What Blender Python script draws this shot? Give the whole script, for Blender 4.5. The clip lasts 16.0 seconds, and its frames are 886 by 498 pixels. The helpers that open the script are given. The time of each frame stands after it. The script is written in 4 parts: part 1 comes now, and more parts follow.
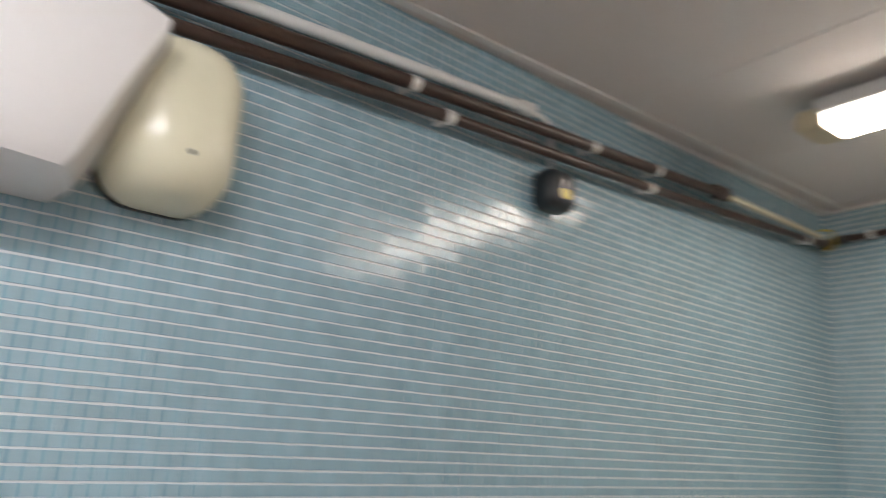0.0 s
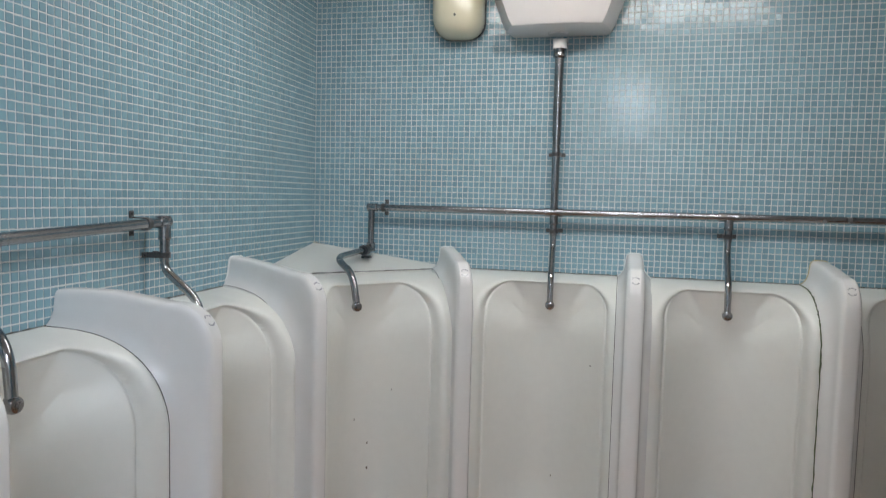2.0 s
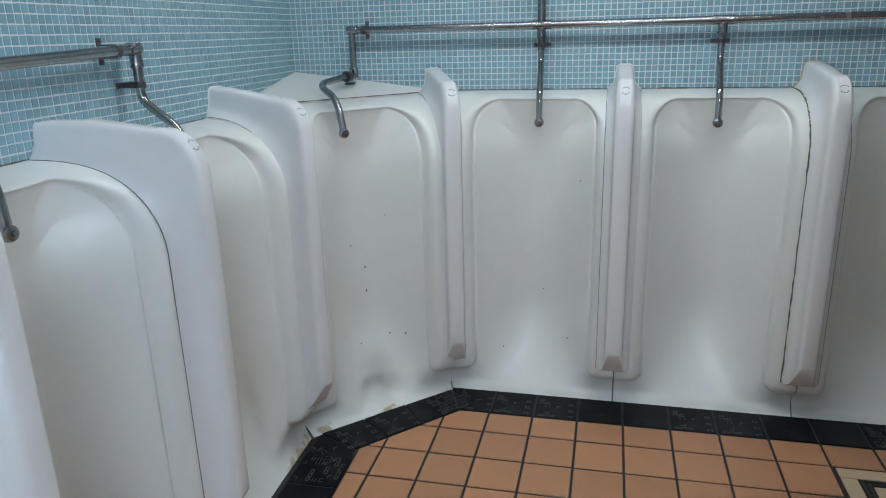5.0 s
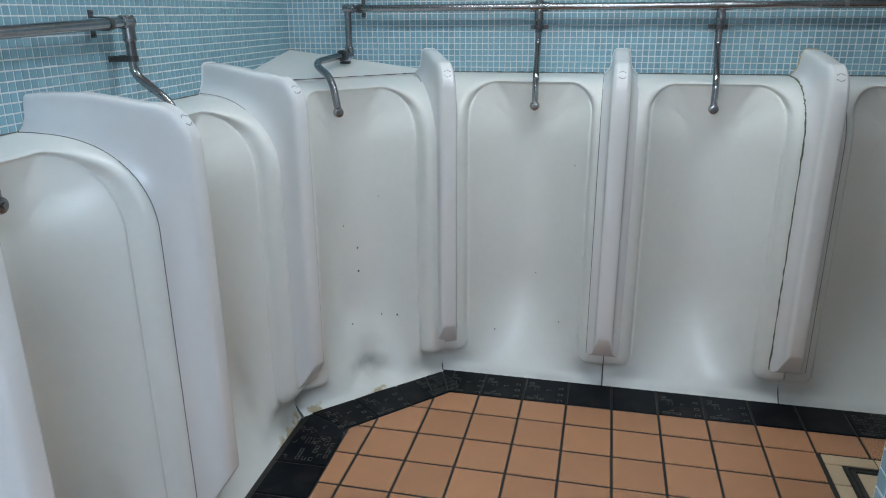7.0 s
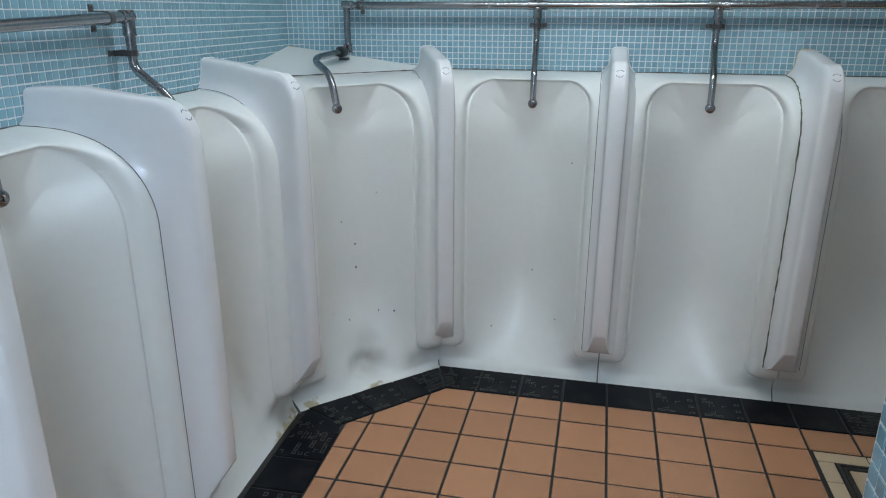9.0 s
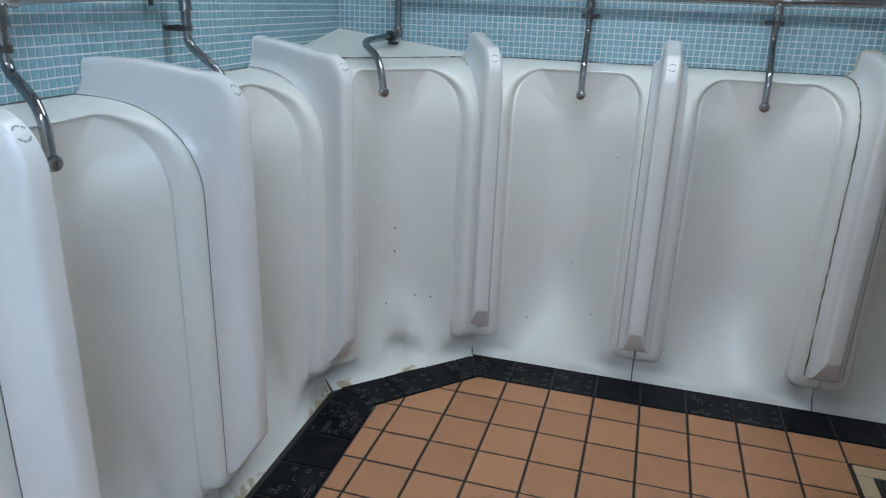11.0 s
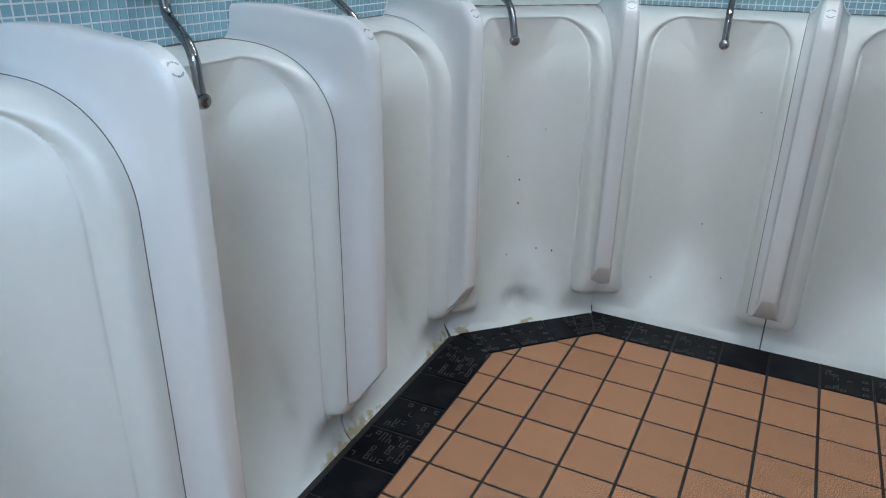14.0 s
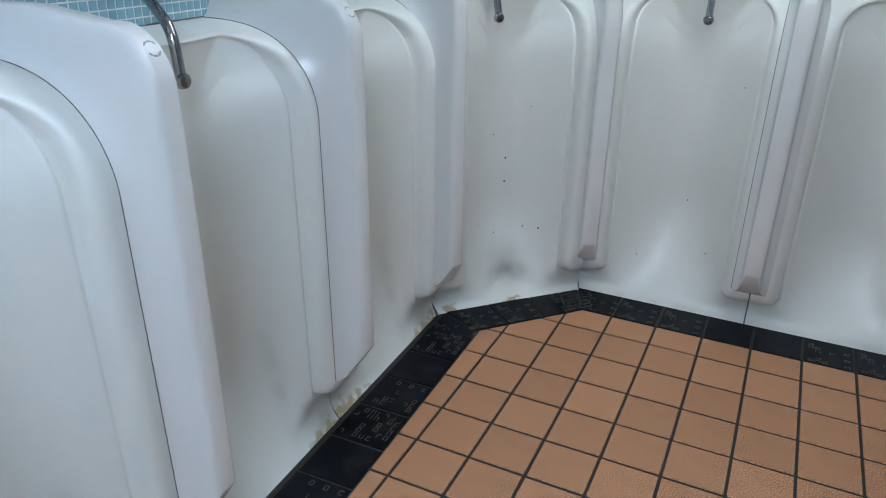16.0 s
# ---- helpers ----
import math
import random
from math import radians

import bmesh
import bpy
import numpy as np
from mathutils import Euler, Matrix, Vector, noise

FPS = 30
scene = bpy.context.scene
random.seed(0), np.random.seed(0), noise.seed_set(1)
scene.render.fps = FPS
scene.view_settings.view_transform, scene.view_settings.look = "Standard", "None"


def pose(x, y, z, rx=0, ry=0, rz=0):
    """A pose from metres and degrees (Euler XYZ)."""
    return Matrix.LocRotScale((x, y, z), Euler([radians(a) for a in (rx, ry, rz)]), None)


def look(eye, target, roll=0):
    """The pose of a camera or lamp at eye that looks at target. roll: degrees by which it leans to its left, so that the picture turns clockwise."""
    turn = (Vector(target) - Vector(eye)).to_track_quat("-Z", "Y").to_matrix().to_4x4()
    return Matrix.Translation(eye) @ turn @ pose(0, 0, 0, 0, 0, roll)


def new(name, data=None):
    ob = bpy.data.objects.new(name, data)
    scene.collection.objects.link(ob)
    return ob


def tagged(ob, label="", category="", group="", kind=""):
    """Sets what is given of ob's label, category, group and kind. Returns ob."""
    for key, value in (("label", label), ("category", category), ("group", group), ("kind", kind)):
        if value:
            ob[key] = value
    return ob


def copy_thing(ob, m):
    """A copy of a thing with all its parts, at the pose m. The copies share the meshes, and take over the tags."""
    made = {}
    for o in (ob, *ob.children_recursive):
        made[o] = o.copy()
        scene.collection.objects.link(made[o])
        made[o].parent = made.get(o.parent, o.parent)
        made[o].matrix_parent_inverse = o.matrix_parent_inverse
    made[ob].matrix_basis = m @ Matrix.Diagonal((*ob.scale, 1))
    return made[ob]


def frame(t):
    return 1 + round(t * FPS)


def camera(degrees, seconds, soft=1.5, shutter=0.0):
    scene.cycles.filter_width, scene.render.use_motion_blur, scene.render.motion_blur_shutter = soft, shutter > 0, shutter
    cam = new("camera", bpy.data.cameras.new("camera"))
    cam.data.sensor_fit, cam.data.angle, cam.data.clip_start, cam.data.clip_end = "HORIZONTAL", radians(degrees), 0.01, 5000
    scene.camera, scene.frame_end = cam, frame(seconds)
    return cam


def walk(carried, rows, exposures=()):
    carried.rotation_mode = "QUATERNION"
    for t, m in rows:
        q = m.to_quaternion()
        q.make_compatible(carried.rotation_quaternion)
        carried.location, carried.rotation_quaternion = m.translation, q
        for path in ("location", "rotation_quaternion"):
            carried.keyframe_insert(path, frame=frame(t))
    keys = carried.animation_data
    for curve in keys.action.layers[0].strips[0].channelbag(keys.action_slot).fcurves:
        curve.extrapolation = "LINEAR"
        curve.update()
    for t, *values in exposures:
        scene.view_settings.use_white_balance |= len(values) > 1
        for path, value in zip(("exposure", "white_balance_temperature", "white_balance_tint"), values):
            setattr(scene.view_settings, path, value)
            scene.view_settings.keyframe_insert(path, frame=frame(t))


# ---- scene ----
cam = camera(64.2, 16.0, soft=1.1, shutter=0.4)
PATH = [
    (0, (0.485, -2.321, 1.443), (-1.046, -1.148, 1.976), 3.2),
    (0.5, (0.491, -2.271, 1.417), (-0.413, -0.535, 1.83), 1.1),
    (1, (0.525, -2.27, 1.397), (-0.13, -0.39, 1.591), 2.4),
    (1.5, (0.516, -2.249, 1.381), (-0.017, -0.322, 1.363), 2.0),
    (2, (0.523, -2.245, 1.365), (0.039, -0.31, 1.221), 1.4),
    (2.5, (0.528, -2.243, 1.346), (0.058, -0.318, 1.076), 0.8),
    (3, (0.529, -2.243, 1.321), (0.066, -0.334, 0.943), -0.1),
    (3.5, (0.529, -2.244, 1.312), (0.071, -0.352, 0.855), -0.9),
    (4, (0.534, -2.246, 1.31), (0.077, -0.369, 0.792), -1.6),
    (6.5, (0.537, -2.248, 1.302), (0.111, -0.394, 0.682), -0.8),
    (7, (0.535, -2.247, 1.3), (0.11, -0.397, 0.669), -0.4),
    (7.5, (0.533, -2.251, 1.299), (0.116, -0.403, 0.66), -0.2),
    (8, (0.53, -2.254, 1.301), (0.117, -0.404, 0.664), -0.1),
    (10.5, (0.538, -2.261, 1.293), (0.081, -0.426, 0.643), 1.5),
    (11, (0.536, -2.259, 1.289), (0.017, -0.446, 0.625), 2.0),
    (11.5, (0.539, -2.255, 1.286), (-0.062, -0.472, 0.609), 2.3),
    (12, (0.544, -2.261, 1.285), (-0.144, -0.515, 0.593), 2.4),
    (12.5, (0.546, -2.269, 1.279), (-0.218, -0.563, 0.569), 2.1),
    (13, (0.551, -2.273, 1.276), (-0.265, -0.6, 0.544), 1.8),
    (13.5, (0.553, -2.276, 1.272), (-0.286, -0.626, 0.516), 1.3),
    (14, (0.556, -2.274, 1.269), (-0.273, -0.631, 0.487), 0.9),
    (14.5, (0.56, -2.275, 1.271), (-0.246, -0.63, 0.466), 0.5),
    (15, (0.573, -2.266, 1.267), (-0.205, -0.617, 0.445), 0.3),
    (15.5, (0.574, -2.274, 1.266), (-0.2, -0.627, 0.436), 0.4),
    (16, (0.572, -2.273, 1.269), (-0.223, -0.639, 0.434), 0.6),
]
EXPOSURES = [(0.0, -0.2, 8700, 22), (0.5, -0.47, 8000, 19), (1.0, -0.43, 7700, 17), (1.5, -0.33, 7400, 15), (2.5, -0.2, 7500, 18), (3.5, -0.2, 6900, 14), (7.0, -0.13, 6500, 10), (12.5, -0.2, 6300, 10), (16.0, -0.18, 6300, 10)]
walk(cam, [(t, look(eye, target, roll)) for t, eye, target, roll in PATH], EXPOSURES)

# ---- world and lamps ----
world = bpy.data.worlds.new("world")
scene.world = world
world.use_nodes = True
sky = world.node_tree.nodes.new("ShaderNodeTexSky")
sky.sky_type, sky.sun_disc = "NISHITA", False
sky.sun_elevation, sky.sun_rotation = radians(35), radians(200)
background = world.node_tree.nodes["Background"]
background.inputs["Strength"].default_value = 0.12
world.node_tree.links.new(sky.outputs[0], background.inputs["Color"])


# ---- plan, in metres ----
WALL_X, WALL_Y, CEIL = -0.69, 0.425, 2.39
RIGHT_X, REAR_Y = 2.6, -4.1
PITCH = 0.604          # from one divider to the next
TILE = 0.155           # floor tile with its joint
EDGE = 0.295           # from a wall to the front of the urinals at the floor
TOP = 1.094            # top shelf of the urinals at the wall
FRONT = 0.316          # front of the rolled rim, from the wall
LOW = -0.020           # the row on the left wall sits a little lower
LEFT = pose(WALL_X + 0.02, -0.3, 0, 0, 0, 91.6)      # the left wall: x along it, its face towards -y


def on_left(y, z=0.0, out=0.0):
    """A place on the left wall, y metres along the room, standing out from the wall."""
    return LEFT @ pose(y + 0.3, -out, z)


# ---- materials ----
def material(name, colour, rough=0.5, metal=0.0, vary=0.12, scale=6.0, fine=60.0, bump=0.1, coat=0.0, tint=None, tint_amount=0.0,
             island=0.0, random_object=0.0, rough_vary=0.1, distance=0.002, specular=0.5, speck=0.0, grime=None, lime=None):
    """A surface with broad and fine variation of colour, gloss and relief."""
    mat = bpy.data.materials.new(name)
    mat.use_nodes = True
    tree = mat.node_tree
    n, link = tree.nodes, tree.links.new
    shader = n["Principled BSDF"]
    where = n.new("ShaderNodeTexCoord").outputs["Object"]

    def noise_tex(size, detail=4.0):
        tex = n.new("ShaderNodeTexNoise")
        tex.inputs["Scale"].default_value, tex.inputs["Detail"].default_value = size, detail
        link(where, tex.inputs["Vector"])
        return tex.outputs["Fac"]

    def maths(op, a, b):
        node = n.new("ShaderNodeMath")
        node.operation = op
        for socket, value in zip(node.inputs, (a, b)):
            if isinstance(value, (int, float)):
                socket.default_value = value
            else:
                link(value, socket)
        return node.outputs[0]

    broad, small = noise_tex(scale), noise_tex(fine, 6.0)
    amount = maths("MULTIPLY", maths("ADD", maths("SUBTRACT", broad, 0.5), maths("SUBTRACT", small, 0.5)), 2 * vary)
    if speck:
        amount = maths("ADD", amount, maths("MULTIPLY", maths("SUBTRACT", noise_tex(fine * 1.6, 2.0), 0.5), speck))
    if island:
        geo = n.new("ShaderNodeNewGeometry").outputs["Random Per Island"]
        amount = maths("ADD", amount, maths("MULTIPLY", maths("SUBTRACT", geo, 0.5), 2 * island))
    if random_object:
        info = n.new("ShaderNodeObjectInfo").outputs["Random"]
        amount = maths("ADD", amount, maths("MULTIPLY", maths("SUBTRACT", info, 0.5), 2 * random_object))
    value = maths("ADD", amount, 1.0)
    hsv = n.new("ShaderNodeHueSaturation")
    hsv.inputs["Color"].default_value = (*colour, 1)
    link(value, hsv.inputs["Value"])
    out = hsv.outputs["Color"]
    if tint:
        mix = n.new("ShaderNodeMix")
        mix.data_type = "RGBA"
        ramp = n.new("ShaderNodeValToRGB")
        ramp.color_ramp.elements[0].position, ramp.color_ramp.elements[1].position = 0.52, 0.72
        link(noise_tex(scale * 0.7, 8.0), ramp.inputs["Fac"])
        link(maths("MULTIPLY", ramp.outputs["Color"], tint_amount), mix.inputs[0])
        link(out, mix.inputs[6])
        mix.inputs[7].default_value = (*tint, 1)
        out = mix.outputs[2]
    # per-vertex darkening: painted shade mixed with scum, broken up by noise
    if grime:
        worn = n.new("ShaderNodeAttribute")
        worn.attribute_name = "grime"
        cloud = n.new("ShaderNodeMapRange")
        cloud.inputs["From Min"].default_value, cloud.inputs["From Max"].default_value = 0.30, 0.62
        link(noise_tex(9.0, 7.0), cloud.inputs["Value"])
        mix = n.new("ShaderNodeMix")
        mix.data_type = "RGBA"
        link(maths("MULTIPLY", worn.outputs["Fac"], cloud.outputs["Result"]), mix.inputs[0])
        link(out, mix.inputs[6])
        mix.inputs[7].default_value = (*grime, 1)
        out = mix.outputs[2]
    if lime:
        worn = n.new("ShaderNodeAttribute")
        worn.attribute_name = "lime"
        cloud = n.new("ShaderNodeMapRange")
        cloud.inputs["From Min"].default_value, cloud.inputs["From Max"].default_value = 0.42, 0.72
        link(maths("ADD", worn.outputs["Fac"], maths("MULTIPLY", maths("SUBTRACT", noise_tex(38.0, 8.0), 0.55), maths("MULTIPLY", worn.outputs["Fac"], 2.6))), cloud.inputs["Value"])
        mix = n.new("ShaderNodeMix")
        mix.data_type = "RGBA"
        link(maths("MULTIPLY", cloud.outputs["Result"], 0.8), mix.inputs[0])
        link(out, mix.inputs[6])
        mix.inputs[7].default_value = (*lime, 1)
        out = mix.outputs[2]
    link(out, shader.inputs["Base Color"])
    gloss = maths("ADD", maths("MULTIPLY", maths("SUBTRACT", broad, 0.5), rough_vary), rough)
    link(gloss, shader.inputs["Roughness"])
    shader.inputs["Metallic"].default_value = metal
    shader.inputs["Specular IOR Level"].default_value = specular
    shader.inputs["Coat Weight"].default_value = coat
    shader.inputs["Coat Roughness"].default_value = 0.06
    if bump:
        relief = n.new("ShaderNodeBump")
        relief.inputs["Strength"].default_value, relief.inputs["Distance"].default_value = bump, distance
        link(small, relief.inputs["Height"])
        link(relief.outputs[0], shader.inputs["Normal"])
    return mat


def glowing(name, colour, strength):
    mat = bpy.data.materials.new(name)
    mat.use_nodes = True
    shader = mat.node_tree.nodes["Principled BSDF"]
    shader.inputs["Base Color"].default_value = (0.8, 0.8, 0.8, 1)
    shader.inputs["Emission Color"].default_value = (*colour, 1)
    shader.inputs["Emission Strength"].default_value = strength
    return mat


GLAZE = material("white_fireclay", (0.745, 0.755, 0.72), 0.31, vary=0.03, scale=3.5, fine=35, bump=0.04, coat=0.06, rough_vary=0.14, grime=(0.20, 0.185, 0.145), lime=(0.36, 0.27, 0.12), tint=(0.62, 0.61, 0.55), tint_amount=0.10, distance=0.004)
GLAZE_DIV = material("white_divider_glaze", (0.76, 0.76, 0.755), 0.25, vary=0.02, scale=4, fine=40, bump=0.04, coat=0.1, tint=(0.62, 0.60, 0.54), tint_amount=0.15, distance=0.003)
MOSAIC = material("blue_glass_mosaic", (0.21, 0.37, 0.435), 0.12, vary=0.10, scale=1.6, fine=120, bump=0.25, island=0.11, distance=0.0015)
GROUT = material("pale_grout", (0.62, 0.65, 0.65), 0.8, vary=0.15, scale=5, fine=90, bump=0.3, tint=(0.55, 0.53, 0.47), tint_amount=0.4)
TERRACOTTA = material("terracotta_tile", (0.465, 0.223, 0.110), 0.5, speck=5.5, vary=0.34, scale=11, fine=205, bump=0.35, tint=(0.33, 0.16, 0.085), tint_amount=0.35, random_object=0.1, island=0.04)
JOINT = material("black_joint", (0.022, 0.019, 0.017), 0.75, vary=0.3, scale=12, fine=120, bump=0.4)
BLACK_TILE = material("black_tile", (0.006, 0.007, 0.009), 0.32, vary=0.4, scale=14, fine=120, bump=0.3, tint=(0.035, 0.035, 0.03), tint_amount=0.4, random_object=0.4, specular=0.08)
WORN_RING = material("worn_relief", (0.062, 0.062, 0.058), 0.45, vary=0.5, scale=30, fine=160, bump=0.3)
STEEL = material("tarnished_chrome", (0.33, 0.33, 0.34), 0.22, 1.0, vary=0.25, scale=14, fine=130, bump=0.08, tint=(0.16, 0.15, 0.14), tint_amount=0.6, rough_vary=0.3)
CHROME = material("bright_chrome", (0.36, 0.36, 0.37), 0.12, 1.0, vary=0.1, scale=20, fine=150, bump=0.03, rough_vary=0.1)
DARK_METAL = material("dark_fitting", (0.10, 0.10, 0.10), 0.4, 0.8, vary=0.3, scale=30, fine=200, bump=0.1)
BROWN_PIPE = material("brown_painted_pipe", (0.045, 0.024, 0.018), 0.35, vary=0.3, scale=12, fine=90, bump=0.15, tint=(0.10, 0.055, 0.035), tint_amount=0.5)
WHITE_PLASTIC = material("white_plastic", (0.78, 0.77, 0.74), 0.4, vary=0.06, scale=10, fine=80, bump=0.05)
CREAM = material("cream_enamel", (0.74, 0.69, 0.52), 0.18, vary=0.03, scale=5, fine=60, bump=0.03, coat=0.2)
CISTERN = material("white_cistern", (0.80, 0.765, 0.75), 0.16, vary=0.02, scale=4, fine=50, bump=0.03, coat=0.2)
BLACK_PLASTIC = material("black_plastic", (0.018, 0.024, 0.028), 0.35, vary=0.25, scale=20, fine=100, bump=0.08)
YELLOW = material("yellow_plastic", (0.55, 0.40, 0.03), 0.4, vary=0.15, scale=40, fine=200, bump=0.05)
BRASS = material("brass", (0.45, 0.28, 0.08), 0.35, 1.0, vary=0.25, scale=30, fine=150, bump=0.1)
CEILING = material("ceiling_panel", (0.66, 0.62, 0.60), 0.8, vary=0.05, scale=2.5, fine=120, bump=0.1, tint=(0.55, 0.50, 0.47), tint_amount=0.3)
STRIP = material("ceiling_strip", (0.72, 0.70, 0.68), 0.45, vary=0.06, scale=8, fine=90, bump=0.05)
SEAL = material("dark_sealant", (0.10, 0.10, 0.09), 0.7, vary=0.4, scale=30, fine=150, bump=0.5)
GREEN_SEAL = material("mouldy_sealant", (0.10, 0.12, 0.07), 0.7, vary=0.6, scale=40, fine=160, bump=0.6)
WHITE_SEAL = material("white_caulk", (0.75, 0.76, 0.75), 0.5, vary=0.1, scale=30, fine=120, bump=0.3)
RUST = material("brown_limescale", (0.42, 0.35, 0.21), 0.7, vary=0.5, scale=40, fine=180, bump=0.6)
PRINT = material("blue_grey_print", (0.10, 0.12, 0.16), 0.4, vary=0.2, scale=60, fine=200, bump=0.0)
COVER_TILE = material("cream_floor_tile", (0.56, 0.42, 0.27), 0.5, vary=0.12, scale=10, fine=160, bump=0.2)
FRAME_METAL = material("cover_frame_metal", (0.06, 0.058, 0.052), 0.45, 0.6, vary=0.4, scale=30, fine=150, bump=0.3)
PLASTER = material("painted_plaster", (0.60, 0.62, 0.62), 0.6, vary=0.06, scale=3, fine=80, bump=0.15)
TUBE = glowing("lamp_diffuser", (0.86, 0.94, 1.0), 31.0)
# for the added, unseen lamp that gives the left row its bluish light
ADDED_COOL_TUBE = glowing("added_cool_diffuser", (0.66, 0.81, 1.0), 68.0)
SPECK = material("brown_speck", (0.09, 0.06, 0.04), 0.6, vary=0.3, scale=60, fine=200, bump=0.2)


# ---- mesh helpers ----
def mesh_object(name, bm, mat, smooth=False, angle=40):
    data = bpy.data.meshes.new(name)
    if smooth:
        bmesh.ops.recalc_face_normals(bm, faces=bm.faces)
        for f in bm.faces:
            f.smooth = True
        limit = radians(angle)
        for e in bm.edges:
            e.smooth = not (len(e.link_faces) == 2 and e.calc_face_angle(0) > limit)
    bm.to_mesh(data)
    bm.free()
    data.materials.append(mat)
    return new(name, data)


def part(name, bm, mat, parent, label="", smooth=True, angle=40):
    ob = mesh_object(name, bm, mat, smooth, angle)
    ob.parent = parent
    return tagged(ob, label)


def thing(name, m, label, category, group="", kind=""):
    ob = new(name)
    ob.empty_display_size = 0.1
    ob.matrix_basis = m
    return tagged(ob, label, category, group, kind)


def box(x0, x1, y0, y1, z0, z1, bevel=0.0, segments=2, bm=None):
    own = bm is None
    bm = bm or bmesh.new()
    made = bmesh.ops.create_cube(bm, size=1, matrix=Matrix.Translation(((x0 + x1) / 2, (y0 + y1) / 2, (z0 + z1) / 2))
                                 @ Matrix.Diagonal((x1 - x0, y1 - y0, z1 - z0, 1)))
    if bevel and own:
        bmesh.ops.bevel(bm, geom=bm.edges[:], offset=bevel, segments=segments, affect="EDGES", profile=0.5)
    return bm


def rounded(points, radius, steps=6):
    """A polyline with its inner corners rounded."""
    pts = [Vector(p) for p in points]
    out = [pts[0]]
    for a, b, c in zip(pts, pts[1:], pts[2:]):
        r = min(radius, (a - b).length * 0.48, (c - b).length * 0.48)
        p, q = b + (a - b).normalized() * r, b + (c - b).normalized() * r
        for k in range(steps + 1):
            s = k / steps
            out.append(p * (1 - s) ** 2 + b * 2 * s * (1 - s) + q * s * s)
    return out + [pts[-1]]


def tube(points, radius, sides=12, bm=None, caps=True):
    """A round tube along points; radius may be a list."""
    bm = bm or bmesh.new()
    pts = [Vector(p) for p in points]
    radii = radius if isinstance(radius, list) else [radius] * len(pts)
    ahead = (pts[1] - pts[0]).normalized()
    side = ahead.orthogonal().normalized()
    rings = []
    for k, p in enumerate(pts):
        a = (pts[min(k + 1, len(pts) - 1)] - pts[max(k - 1, 0)]).normalized()
        side = (side - a * side.dot(a)).normalized()
        up = a.cross(side)
        rings.append([bm.verts.new(p + (side * math.cos(t) + up * math.sin(t)) * radii[k])
                      for t in (2 * math.pi * j / sides for j in range(sides))])
    for r, s in zip(rings, rings[1:]):
        for j in range(sides):
            bm.faces.new((r[j], r[(j + 1) % sides], s[(j + 1) % sides], s[j]))
    if caps:
        bm.faces.new(rings[0][::-1])
        bm.faces.new(rings[-1])
    return bm


def ring_stack(rings, bm=None, caps=True):
    """Skin over closed rings of the same number of points."""
    bm = bm or bmesh.new()
    made = [[bm.verts.new(p) for p in r] for r in rings]
    m = len(made[0])
    for r, s in zip(made, made[1:]):
        for j in range(m):
            bm.faces.new((r[j], r[(j + 1) % m], s[(j + 1) % m], s[j]))
    if caps:
        bm.faces.new(made[0][::-1])
        bm.faces.new(made[-1])
    return bm


def smoothstep(a, b, x):
    t = min(1.0, max(0.0, (x - a) / (b - a)))
    return t * t * (3 - 2 * t)


# ---- the structure ----
def slab(name, x0, x1, y0, y1, z0, z1, mat, label, category="wall"):
    return tagged(mesh_object(name, box(x0, x1, y0, y1, z0, z1), mat), label, category, kind="structure")


wall_left = slab("wall_left", REAR_Y, 0.93, 0.0005, 0.2, -0.1, CEIL + 0.1, GROUT, "wall of small blue glass mosaic with pale grout")
wall_left.matrix_basis = LEFT
wall_back = slab("wall_back", WALL_X - 0.1, RIGHT_X, WALL_Y + 0.0005, WALL_Y + 0.2, -0.1, CEIL + 0.1, GROUT, "wall of small blue glass mosaic behind the urinals")
slab("wall_right", RIGHT_X, RIGHT_X + 0.2, REAR_Y, WALL_Y + 0.2, -0.1, CEIL + 0.1, PLASTER, "plain pale wall closing the room")
slab("wall_rear", WALL_X - 0.3, RIGHT_X + 0.2, REAR_Y - 0.2, REAR_Y, -0.1, CEIL + 0.1, PLASTER, "plain pale wall closing the room")
floor = slab("floor", WALL_X - 0.2, RIGHT_X + 0.2, REAR_Y - 0.2, WALL_Y + 0.2, -0.12, -0.0028, JOINT, "floor of terracotta quarry tiles with black joints", "floor")

TILT = Matrix.Translation((0, WALL_Y, CEIL)) @ pose(0, 0, 0, 1.7) @ Matrix.Translation((0, -WALL_Y, -CEIL))

# ceiling: panels with fine joints, one mesh
bm = box(WALL_X - 0.2, RIGHT_X + 0.2, REAR_Y, WALL_Y + 0.2, CEIL + 0.012, CEIL + 0.12)
xs = [WALL_X, -0.60, 0.03, 0.66, 1.29, 1.92, RIGHT_X]
ys = [REAR_Y, -3.27, -2.07, -0.87, -0.27, 0.34, WALL_Y]
for xa, xb in zip(xs, xs[1:]):
    for ya, yb in zip(ys, ys[1:]):
        box(xa + 0.002, xb - 0.002, ya + 0.002, yb - 0.002, CEIL, CEIL + 0.0115, bm=bm)
ceiling = tagged(mesh_object("ceiling", bm, CEILING), "low ceiling of off-white panels with narrow joints", "ceiling", kind="structure")
bm = bmesh.new()
box(-0.612, -0.592, REAR_Y, WALL_Y, CEIL - 0.006, CEIL - 0.001, bm=bm)
ceiling_trim = tagged(mesh_object("ceiling_trim", bm, STRIP), "pale cover strip along the ceiling joints", "trim", kind="structure")
bm = bmesh.new()
box(WALL_X, RIGHT_X, WALL_Y - 0.012, WALL_Y, CEIL - 0.012, CEIL - 0.002, bm=bm)
